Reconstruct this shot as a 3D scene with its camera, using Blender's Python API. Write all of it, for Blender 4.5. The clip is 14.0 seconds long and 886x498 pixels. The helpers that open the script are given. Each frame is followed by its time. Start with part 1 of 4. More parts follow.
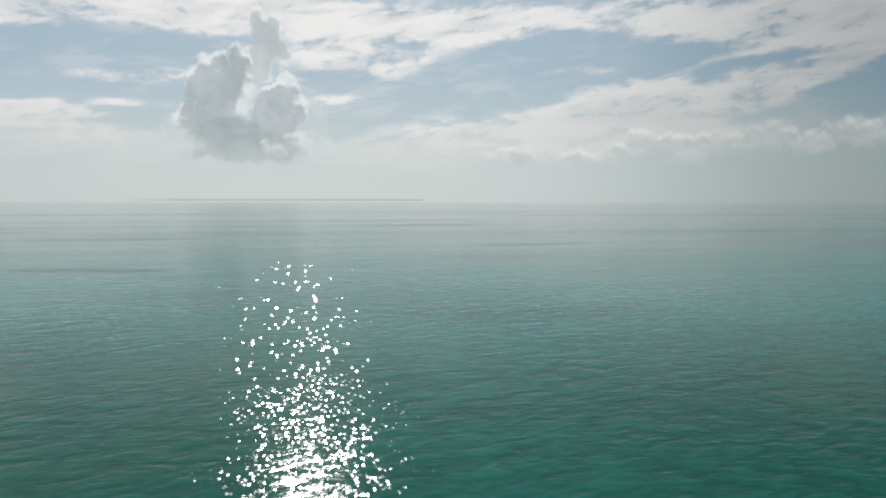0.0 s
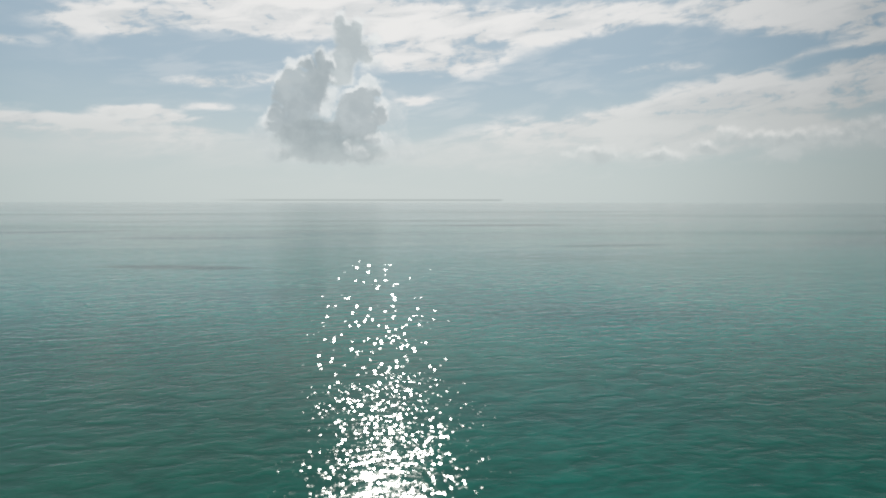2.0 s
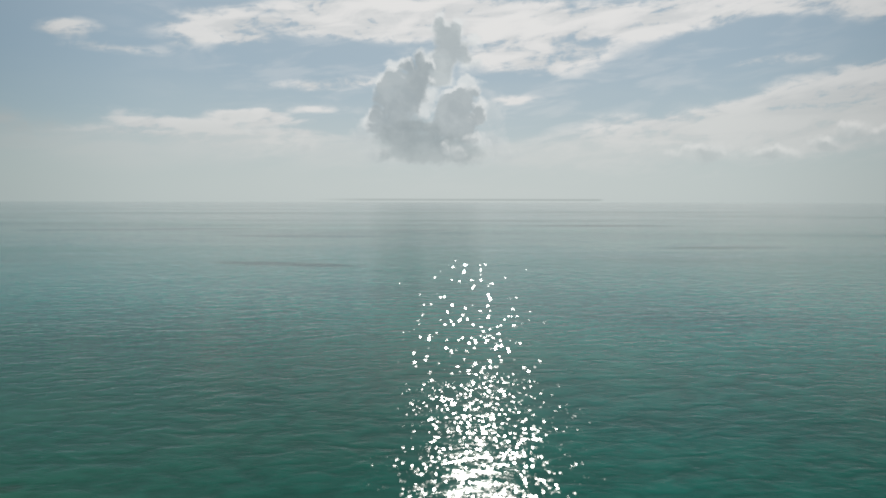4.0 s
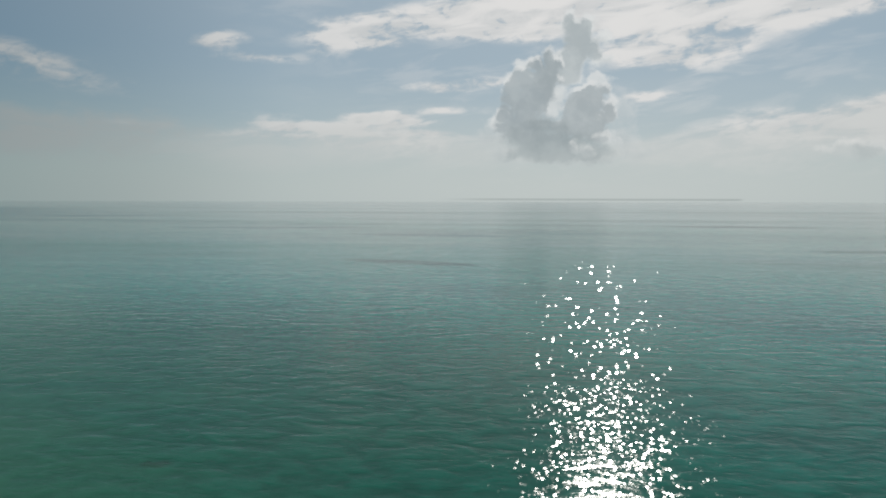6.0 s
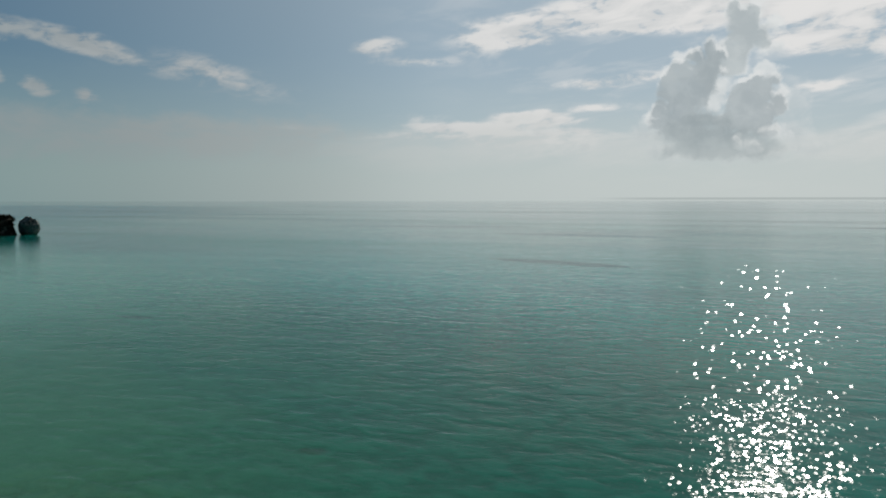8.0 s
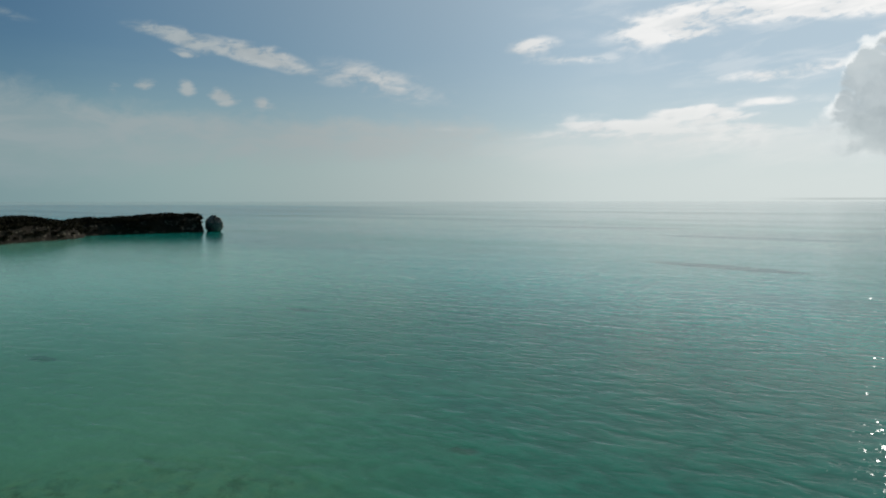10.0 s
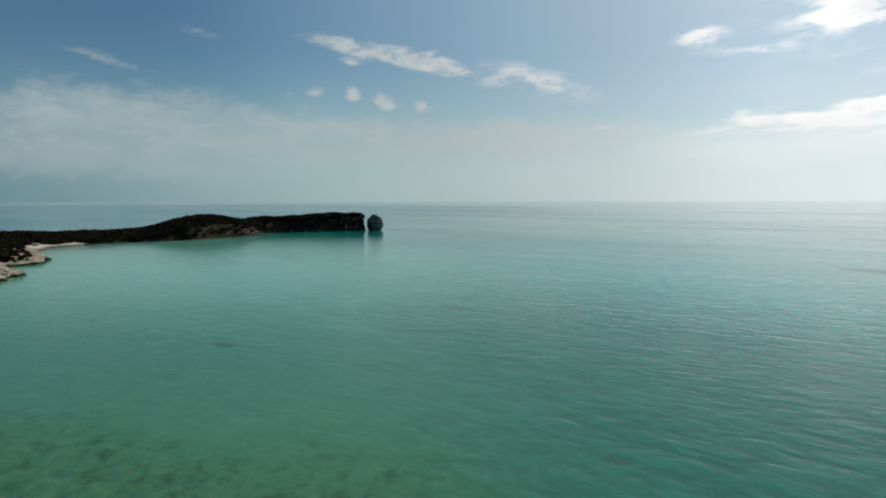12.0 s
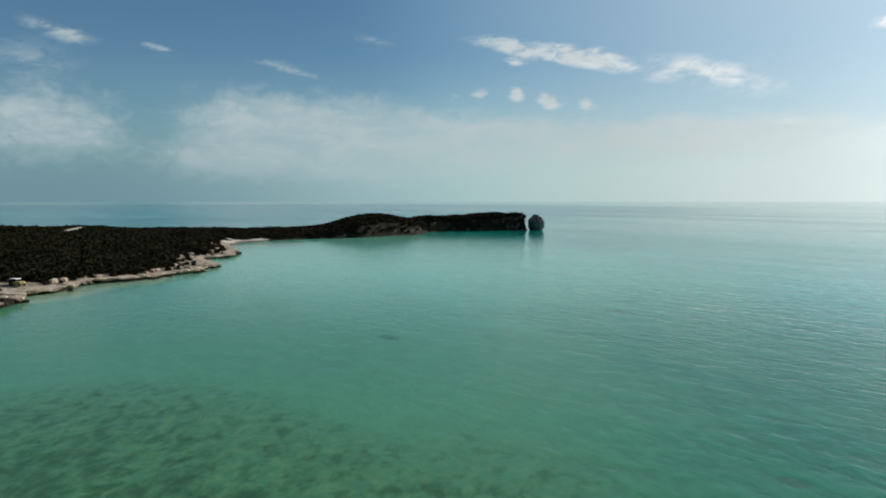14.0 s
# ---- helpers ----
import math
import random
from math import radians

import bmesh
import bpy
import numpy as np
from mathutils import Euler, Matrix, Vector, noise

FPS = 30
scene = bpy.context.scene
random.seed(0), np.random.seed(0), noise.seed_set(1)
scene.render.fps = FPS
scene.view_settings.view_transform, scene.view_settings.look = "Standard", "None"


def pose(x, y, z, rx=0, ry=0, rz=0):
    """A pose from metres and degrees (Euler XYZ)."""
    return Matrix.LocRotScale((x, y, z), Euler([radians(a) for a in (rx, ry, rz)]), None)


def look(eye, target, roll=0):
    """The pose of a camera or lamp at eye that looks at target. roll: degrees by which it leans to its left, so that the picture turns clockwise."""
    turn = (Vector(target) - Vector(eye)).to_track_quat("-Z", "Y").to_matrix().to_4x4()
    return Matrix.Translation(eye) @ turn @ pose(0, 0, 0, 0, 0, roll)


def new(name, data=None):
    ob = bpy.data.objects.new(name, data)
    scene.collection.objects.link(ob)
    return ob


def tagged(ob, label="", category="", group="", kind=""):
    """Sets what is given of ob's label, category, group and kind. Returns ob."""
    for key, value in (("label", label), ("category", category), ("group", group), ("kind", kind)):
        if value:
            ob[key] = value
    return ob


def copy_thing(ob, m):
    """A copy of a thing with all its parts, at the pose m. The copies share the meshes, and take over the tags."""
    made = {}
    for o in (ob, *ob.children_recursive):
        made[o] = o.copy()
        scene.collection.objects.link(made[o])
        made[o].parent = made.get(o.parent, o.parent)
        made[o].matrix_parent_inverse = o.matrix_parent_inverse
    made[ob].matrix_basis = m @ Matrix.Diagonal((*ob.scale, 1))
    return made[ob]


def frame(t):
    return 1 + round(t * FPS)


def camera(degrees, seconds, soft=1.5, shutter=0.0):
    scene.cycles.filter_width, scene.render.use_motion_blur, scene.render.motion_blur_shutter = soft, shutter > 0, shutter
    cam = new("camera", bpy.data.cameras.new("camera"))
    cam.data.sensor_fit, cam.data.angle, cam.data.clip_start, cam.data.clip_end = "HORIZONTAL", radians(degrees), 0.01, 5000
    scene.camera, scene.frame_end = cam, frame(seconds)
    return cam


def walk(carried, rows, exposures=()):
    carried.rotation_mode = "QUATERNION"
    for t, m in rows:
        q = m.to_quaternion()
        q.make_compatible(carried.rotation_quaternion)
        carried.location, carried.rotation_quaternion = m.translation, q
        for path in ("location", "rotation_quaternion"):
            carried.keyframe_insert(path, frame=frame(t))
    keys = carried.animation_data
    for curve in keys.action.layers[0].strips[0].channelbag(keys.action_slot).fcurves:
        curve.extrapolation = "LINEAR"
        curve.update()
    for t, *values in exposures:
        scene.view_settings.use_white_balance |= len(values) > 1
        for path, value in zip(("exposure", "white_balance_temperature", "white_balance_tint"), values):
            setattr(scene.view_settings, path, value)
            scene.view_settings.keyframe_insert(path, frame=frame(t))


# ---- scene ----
cam = camera(65.52, 14.0, soft=1.9)

# The drone hovers 22 m over the bay, drifting a little, and pans slowly to its left:
# seconds, heading and tilt in degrees, metres east and north, lean.
HEIGHT = 22.0
ROWS = [(0.0, 0.00, 4.13, 0.6, -1.6, 0.07), (0.5, 1.66, 4.12, 0.6, -1.6, 0.07), (1.0, 3.27, 4.12, 0.6, -1.6, 0.07), (1.5, 4.96, 4.14, 0.6, -1.6, 0.06), (2.0, 6.53, 4.12, 0.6, -1.6, 0.06),
        (2.5, 8.25, 4.13, 0.65, -1.58, 0.07), (3.0, 9.99, 4.15, 0.7, -1.55, 0.10), (4.2, 15.55, 4.15, 0.78, -1.42, 0.12), (5.5, 22.01, 4.16, 0.83, -1.25, 0.13), (6.0, 25.04, 4.19, 0.85, -1.04, 0.12),
        (6.5, 27.99, 4.22, 0.80, -0.84, 0.08), (7.0, 30.97, 4.24, 0.70, -0.65, 0.03), (7.5, 34.27, 4.23, 0.57, -0.47, -0.03), (8.0, 37.37, 4.24, 0.39, -0.30, -0.05),
        (9.2, 44.92, 4.23, -0.10, 0.05, -0.06), (10.5, 53.10, 4.21, -0.57, 0.35, -0.08), (11.0, 56.11, 4.22, -0.71, 0.43, -0.11), (11.5, 59.43, 4.21, -0.80, 0.49, -0.12), (12.0, 62.80, 4.19, -0.85, 0.54, -0.12),
        (12.5, 66.33, 4.19, -0.83, 0.56, -0.12), (13.0, 69.83, 4.20, -0.74, 0.57, -0.11), (13.5, 73.30, 4.18, -0.56, 0.55, -0.10), (14.0, 76.16, 4.17, -0.29, 0.50, -0.06)]
# the camera opens up as the sun's glitter passes out of view: seconds, stops
STOPS = [(0.0, -0.33), (3.0, -0.40), (5.5, -0.54), (7.5, -0.53), (9.0, -0.30), (11.0, -0.05), (12.5, 0.18), (14.0, 0.37)]
walk(cam, [(t, pose(x, y, HEIGHT, 90.0 - tilt, 0.0, a) @ pose(0, 0, 0, 0, 0, lean)) for t, a, tilt, x, y, lean in ROWS], STOPS)

# ---------------------------------------------------------------- sun and sky
SUN_HEADING, SUN_HEIGHT = 11.5, 30.0   # degrees to the left of +y, and above the horizon


def heading(a, d):
    """The ground point at distance d in the direction a degrees left of +y."""
    return -d * math.sin(radians(a)), d * math.cos(radians(a))


sun = new("sun", bpy.data.lights.new("sun", "SUN"))
sun.data.energy, sun.data.angle, sun.data.color = 3.0, radians(0.53), (1.0, 0.95, 0.88)
sx, sy = heading(SUN_HEADING, math.cos(radians(SUN_HEIGHT)))
sun.matrix_world = look((sx * 500, sy * 500, math.sin(radians(SUN_HEIGHT)) * 500), (0, 0, 0))

world = bpy.data.worlds.new("sky")
scene.world = world
world.use_nodes = True


class Nodes:
    """Short calls for building a node tree."""

    def __init__(self, tree):
        self.tree = tree

    def put(self, kind, inputs=()):
        node = self.tree.nodes.new(kind)
        for key, value in dict(inputs).items():
            if isinstance(value, bpy.types.NodeSocket):
                self.tree.links.new(value, node.inputs[key])
            else:
                node.inputs[key].default_value = value
        return node

    def math(self, op, a, b=0.0, c=0.0, clamp=False):
        node = self.put("ShaderNodeMath", {0: a, 1: b, 2: c})
        node.operation, node.use_clamp = op, clamp
        return node.outputs[0]

    def vector(self, op, a, b):
        node = self.put("ShaderNodeVectorMath", {0: a, 1: b})
        node.operation = op
        return node.outputs["Value"] if op == "DOT_PRODUCT" else node.outputs[0]

    def step(self, value, lo, hi, a=0.0, b=1.0):
        node = self.put("ShaderNodeMapRange", {0: value, 1: lo, 2: hi, 3: a, 4: b})
        node.interpolation_type = "SMOOTHSTEP"
        return node.outputs[0]

    def mix(self, fac, a, b, blend="MIX"):
        node = self.tree.nodes.new("ShaderNodeMix")
        node.data_type, node.blend_type = "RGBA", blend
        if isinstance(fac, bpy.types.NodeSocket):
            self.tree.links.new(fac, node.inputs[0])
        else:
            node.inputs[0].default_value = fac
        for key, value in ((6, a), (7, b)):
            if isinstance(value, bpy.types.NodeSocket):
                self.tree.links.new(value, node.inputs[key])
            else:
                node.inputs[key].default_value = (*value, 1.0) if len(value) == 3 else value
        return node.outputs[2]

    def noise(self, vector, scale, detail=6.0, rough=0.55, warp=0.0):
        return self.put("ShaderNodeTexNoise", {"Vector": vector, "Scale": scale, "Detail": detail, "Roughness": rough, "Distortion": warp}).outputs[0]

    def place(self, vector, loc=(0, 0, 0), rot=0.0, scale=(1, 1, 1), kind="TEXTURE"):
        node = self.tree.nodes.new("ShaderNodeMapping")
        node.vector_type = kind
        node.inputs["Scale"].default_value = scale
        node.inputs["Rotation"].default_value = (0, 0, radians(rot))
        if kind in ("TEXTURE", "POINT"):
            node.inputs["Location"].default_value = loc
        self.tree.links.new(vector, node.inputs["Vector"])
        return node.outputs[0]

    def blob(self, vector, x, y, w, h, turn=0.0):
        """1 in the middle of an ellipse, falling to 0 at its edge."""
        v = self.place(vector, (x, y, 0), turn, (w, h, 1))
        node = self.put("ShaderNodeTexGradient", {"Vector": v})
        node.gradient_type = "SPHERICAL"
        return node.outputs[1]


def build_sky():
    tree = world.node_tree
    tree.nodes.clear()
    n = Nodes(tree)
    direction = n.put("ShaderNodeTexCoord").outputs["Generated"]
    x, y, z = n.put("ShaderNodeSeparateXYZ", {0: direction}).outputs
    u = n.math("MULTIPLY", n.math("ARCTAN2", x, y), 57.2958)      # degrees to the right of +y
    el = n.math("MULTIPLY", n.math("ARCSINE", z), 57.2958)       # degrees above the horizon
    p0 = n.put("ShaderNodeCombineXYZ", {0: u, 1: el}).outputs[0]

    def warped(amount_u, amount_el, scale, detail, stretch):
        c = n.put("ShaderNodeTexNoise", {"Vector": n.place(p0, scale=stretch, kind="POINT"), "Scale": scale, "Detail": detail}).outputs[1]
        off = n.vector("SUBTRACT", c, (0.5, 0.5, 0.5))
        return n.vector("ADD", p0, n.vector("MULTIPLY", off, (amount_u, amount_el, 0)))

    node = n.put("ShaderNodeTexSky")
    node.sky_type, node.sun_disc = "NISHITA", False
    node.sun_elevation, node.sun_rotation = radians(SUN_HEIGHT), radians(-SUN_HEADING)
    node.dust_density = 0.1
    sky = n.mix(1.0, node.outputs[0], (0.33, 0.48, 0.55), "MULTIPLY")
    glare = n.step(n.vector("DOT_PRODUCT", direction, (sx, sy, math.sin(radians(SUN_HEIGHT)))), 0.33, 1.10)

    # thin milky veil round the sun, and haze, thickest at the horizon
    sky = n.mix(n.math("MULTIPLY", glare, 0.85), sky, n.mix(glare, (4.9, 7.0, 8.0), (6.4, 7.45, 8.2)))
    pale = n.step(n.vector("DOT_PRODUCT", direction, (sx, sy, math.sin(radians(SUN_HEIGHT)))), -0.05, 0.55)
    haze_colour = n.mix(glare, n.mix(pale, (1.15, 2.15, 2.6), (3.1, 4.45, 4.5)), (8.8, 9.25, 9.05))
    soft = n.noise(n.place(p0, scale=(20, 4, 1)), 1.0, 4.0)
    haze = n.step(n.math("ADD", el, n.math("MULTIPLY", soft, 4.0)), 14.0, 1.5)
    base = n.mix(n.math("MULTIPLY", haze, 0.85), sky, haze_colour)

    # streaks and sheets of high cloud
    ps = warped(4.5, 1.3, 0.16, 5.0, (1.0, 2.2, 1.0))
    streak = n.noise(n.place(p0, rot=6, scale=(6.0, 1.5, 1)), 1.0, 6.0, 0.56, 0.5)
    tuft = n.noise(n.place(p0, rot=6, scale=(1.5, 0.65, 1)), 1.0, 5.0, 0.60, 0.6)
    total = None

    def cloud(uu, ee, w, h, turn=0.0, amount=1.0):
        nonlocal total
        b = n.blob(ps, uu, ee, w * 1.35, h * 1.5, turn)
        total = n.math("MULTIPLY_ADD", b, amount, 0.0 if total is None else total)

    # degrees to the right of +y, height, half width, half height, turn, amount
    cloud(-15, 14.8, 14.7, 1.8, 0)
    cloud(-19.5, 14.4, 8, 1.2, 0)
    cloud(-23, 13.2, 6, 0.6, -3, 0.8)
    cloud(-6.2, 13.3, 9.3, 1.6, -5)
    cloud(3, 13.8, 7, 1.3, 0)
    cloud(-30.8, 12.9, 3.3, 0.8, 0)
    cloud(20.5, 13.6, 16.1, 2.5, 0)
    cloud(29.9, 13, 7.5, 2.6, 0)
    cloud(-7.5, 11.1, 7.9, 1, -5)
    cloud(-23.3, 9.2, 4.5, 0.5, 2)
    cloud(9.9, 10.3, 5.1, 0.6, 3, 0.7)
    cloud(23.8, 7.9, 14.8, 2, 10, 0.8)
    cloud(10, 4.9, 19.3, 2.5, 3, 0.8)
    cloud(16.5, 8.6, 9, 1.3, 9, 0.9)
    cloud(8, 6.3, 10, 1.1, 4, 0.8)
    cloud(31, 10.4, 6, 0.9, 10, 0.9)
    cloud(-30.2, 6.6, 3.6, 0.5, 2, 1.0)
    cloud(-33.5, 5.6, 5.0, 0.3, 2, 0.8)
    cloud(-25.1, 7.2, 1.7, 0.32, 0, 0.9)
    cloud(-31.2, 6.9, 2.6, 0.36, 0, 0.9)
    cloud(-27.6, 6.2, 2.8, 0.30, 0, 0.8)
    cloud(-36.0, 5.8, 5.0, 0.36, 2, 0.8)
    cloud(-39.0, 4.9, 6.0, 0.40, 0, 0.6)
    cloud(-28.6, 5.3, 4.0, 0.30, 0, 0.7)
    cloud(-39.5, 6.3, 4.0, 0.6, 0, 0.4)
    cloud(-49.0, 5.6, 4.0, 0.4, 0, 0.4)
    cloud(-29.6, 4.6, 8.3, 1.4, 0, 0.65)
    cloud(-32.7, 13.1, 4.2, 1.3, 10)
    cloud(-8.4, 8.1, 2.1, 0.4, 0)
    cloud(-42.5, 12.1, 2.7, 0.6, 5)
    cloud(-39.4, 11, 4.1, 0.4, 0, 0.6)
    cloud(-57.5, 10.1, 3.8, 1.1, -8, 0.48)
    cloud(-53.3, 8.8, 6.0, 1.3, -5, 0.45)
    cloud(-70.6, 12.1, 3.2, 0.75, -11, 1.1)
    cloud(-64.4, 11.15, 3.6, 0.70, -14, 1.3)
    cloud(-70.3, 10.9, 1.3, 0.25, -4, 0.9)
    cloud(-82.6, 12.6, 3.2, 0.35, -7, 0.4)
    cloud(-105.2, 12.2, 3, 0.5, -12, 0.8)
    cloud(-98.5, 11.3, 0.9, 0.3, -10, 0.7)
    cloud(-88.9, 10.4, 4.4, 0.42, -12, 0.5)
    cloud(-106.3, 9.5, 4.5, 2.2, 0, 0.4)
    cloud(-73.3, 8.5, 0.6, 0.5, -30)
    cloud(-70.4, 8.3, 0.8, 0.55, 0)
    cloud(-67.8, 7.9, 1.0, 0.65, 20, 1.3)
    cloud(-64.9, 7.5, 0.95, 0.5, 0)
    cloud(-75.3, 8.2, 0.6, 0.4, 0)
    # clear gaps between the sheets
    cloud(9.9, 12.1, 7.1, 1.13, 0, -1.2)
    cloud(3.5, 8.8, 6.1, 1.88, 0, -0.8)
    cloud(17.7, 11.0, 5.2, 0.66, 2, -0.8)
    cloud(26.4, 10.4, 7.1, 0.42, 6, -0.9)
    cloud(29.8, 7.1, 5.2, 1.03, 8, -1.4)
    cloud(20.6, 9.1, 2.6, 0.56, 6, -0.9)
    total = n.math("MAXIMUM", total, 0.0)
    grain = n.math("MULTIPLY_ADD", tuft, 0.55, n.math("MULTIPLY", streak, 0.75))
    cover = n.step(n.math("MULTIPLY", total, n.step(grain, 0.42, 0.82, 0.18, 1.75)), 0.12, 1.0)
    lit = n.mix(glare, (3.4, 4.1, 4.3), (11.9, 11.6, 11.3))
    lit = n.mix(n.step(streak, 0.60, 0.38, 0.0, 0.5), lit, n.mix(glare, (2.6, 3.3, 3.6), (7.6, 7.9, 8.0)))
    base = n.mix(n.math("MULTIPLY", cover, 0.86), base, lit)
    # a thin uneven film of ice cloud round the sun
    film = n.math("MULTIPLY", n.step(streak, 0.42, 0.66, 0.0, 0.26), n.step(glare, 0.70, 0.90))
    base = n.mix(film, base, lit)

    # a soft low bank away from the sun
    total = None
    for uu, ee, w, h in ((-106.0, 5.2, 6.0, 3.2), (-92.3, 5.7, 5.4, 3.2), (-84.0, 5.5, 6.5, 3.3), (-75.0, 4.8, 8.0, 2.5), (-64.0, 4.6, 9.0, 2.3), (-52.0, 4.6, 9.0, 2.1),
                         (-92.0, 3.0, 8.0, 2.0), (-80.0, 2.6, 9.0, 2.2)):
        b = n.blob(p0, uu, ee, w * 1.3, h * 1.3)
        total = b if total is None else n.math("ADD", total, b)
    ragged = n.noise(n.place(p0, scale=(1.7, 1.2, 1)), 1.0, 7.0, 0.6, 0.4)
    bank = n.step(n.math("ADD", total, n.math("MULTIPLY_ADD", ragged, 0.9, -0.45)), 0.10, 0.85)
    billows = n.noise(n.place(p0, scale=(4.5, 1.8, 1)), 1.0, 6.0, 0.6, 0.5)
    bank = n.math("MULTIPLY", bank, n.step(billows, 0.34, 0.64, 0.52, 0.95))
    base = n.mix(bank, base, n.mix(glare, (3.35, 4.1, 4.3), (7.6, 8.0, 7.9)))

    # the low sheet on the sun's side, ragged along its top, that thickens into the haze
    total = None
    for uu, ee, w, h in ((-40.0, 3.8, 9.0, 2.1), (-30.0, 4.6, 6.0, 2.2), (-22.0, 3.8, 5.0, 1.8), (-6.0, 3.6, 8.0, 1.9), (4.0, 4.4, 8.0, 2.4), (13.0, 5.6, 8.0, 2.8), (24.0, 5.0, 9.0, 2.6)):
        b = n.blob(p0, uu, ee, w * 1.3, h * 1.3)
        total = b if total is None else n.math("ADD", total, b)
    sheet = n.step(n.math("ADD", total, n.math("MULTIPLY_ADD", streak, 1.1, -0.55)), 0.12, 0.95)
    base = n.mix(n.math("MULTIPLY", sheet, 0.62), base, n.mix(glare, (3.6, 4.4, 4.6), (9.4, 9.6, 9.4)))

    # heaped clouds, built from the back to the front: grey against the light, bright where the sunward side is thin
    def lumpy(shift):
        q = n.vector("ADD", p0, (shift[0], shift[1], 0.0))
        c = n.put("ShaderNodeTexNoise", {"Vector": q, "Scale": 0.75, "Detail": 7.0, "Roughness": 0.6}).outputs[1]
        q = n.vector("ADD", q, n.vector("MULTIPLY", n.vector("SUBTRACT", c, (0.5, 0.5, 0.5)), (1.1, 1.1, 0)))
        cells = n.put("ShaderNodeTexVoronoi", {"Vector": q, "Scale": 0.95, "Detail": 2.0, "Roughness": 0.5}).outputs[0]
        return q, cells

    here, sunward = lumpy((0, 0)), lumpy((0.10, 0.42))
    lumps = n.noise(here[0], 0.45, 6.0, 0.55)

    def density(at, blobs, soft):
        total = None
        for uu, ee, w, h in blobs:
            b = n.blob(at[0], uu, ee, w * 2.1, h * 2.1)
            total = b if total is None else n.math("SMOOTH_MAX", total, b, 0.12)
        return n.math("MULTIPLY_ADD", at[1], -soft, n.math("ADD", total, soft * 0.60 - 0.40))

    def heap_layer(base, blobs, opacity, rim, core, soft=0.42, edge=0.10, base_el=None, thick=0.20):
        d0, d1 = density(here, blobs, soft), density(sunward, blobs, soft)
        alpha = n.math("MULTIPLY", n.step(d0, 0.0, edge), opacity)
        if base_el is not None:
            alpha = n.math("MULTIPLY", alpha, n.step(n.math("MULTIPLY_ADD", lumps, 1.2, el), base_el + 0.3, base_el + 1.5))
        lit = n.math("MULTIPLY", n.step(d1, thick, -0.04), n.step(lumps, 0.25, 0.55, 0.55, 1.0))
        core_colour = n.mix(n.step(lumps, 0.36, 0.66), core, (core[0] * 1.22, core[1] * 1.19, core[2] * 1.17))
        return n.mix(alpha, base, n.mix(lit, core_colour, rim))

    rim, core = (10.0, 10.3, 10.3), (4.9, 5.6, 5.9)
    # the long low bank to the right of the sun, and a small one to its left
    bank_blobs = ((15.9, 4.8, 1.24, 0.89), (18.0, 4.5, 1.74, 0.84), (14.3, 4.0, 1.49, 0.64), (20.6, 4.4, 2.23, 0.89), (23.4, 4.6, 1.98, 0.99),
                  (25.5, 4.9, 1.98, 1.09), (27.9, 4.2, 1.98, 0.99), (30.9, 4.8, 2.48, 1.29), (33.8, 4.6, 2.48, 1.49), (11.0, 3.5, 2.23, 0.64),
                  (5.8, 3.6, 2.97, 0.84), (19.6, 3.6, 1.49, 0.99))
    base = heap_layer(base, bank_blobs, 0.82, (10.2, 10.3, 10.1), (6.3, 6.9, 7.0), 0.24, 0.36, 2.1, 0.30)
    base = heap_layer(base, ((-29.5, 5.6, 2.6, 0.5), (-26.0, 4.2, 0.8, 0.5), (-31.0, 6.4, 1.6, 0.4)), 0.5, (8.8, 9.0, 8.9), (7.2, 7.7, 7.8), 0.3, 0.25)
    # the tower: the glow behind it, the top, the left flank, the right flank, the base and a curl in front
    skirt = ((-21.0, 5.3, 1.65, 1.14), (-20.3, 3.9, 1.91, 0.89), (-18.5, 3.1, 2.54, 0.57), (-10.7, 7.0, 1.40, 1.78), (-10.5, 4.9, 1.78, 1.14), (-9.7, 3.6, 2.16, 0.76),
            (-13.9, 3.2, 5.09, 0.76))
    base = heap_layer(base, skirt, 0.5, (9.5, 9.7, 9.6), (7.0, 7.6, 7.8), 0.30, 0.40, 1.6, 0.4)
    glow = ((-15.7, 9.7, 1.29, 0.82), (-15.9, 8.4, 1.18, 1.29), (-16.2, 7.2, 1.06, 1.06), (-14.3, 9.6, 1.29, 0.59), (-12.7, 9.4, 1.53, 0.71), (-11.4, 7.9, 0.82, 0.82),
            (-11.8, 6.8, 1.06, 1.06), (-20.5, 6.3, 0.82, 0.82), (-14.3, 10.9, 2.12, 1.06), (-11.8, 4.8, 1.06, 0.82), (-18.4, 10.8, 1.18, 0.59), (-19.6, 9.6, 0.82, 0.71),
            (-14.2, 12.9, 1.75, 1.75), (-12.1, 12.6, 0.95, 0.8), (-12.6, 10.9, 1.3, 0.6))
    base = heap_layer(base, glow, 0.85, rim, (8.4, 8.9, 9.0), 0.3, 0.34)
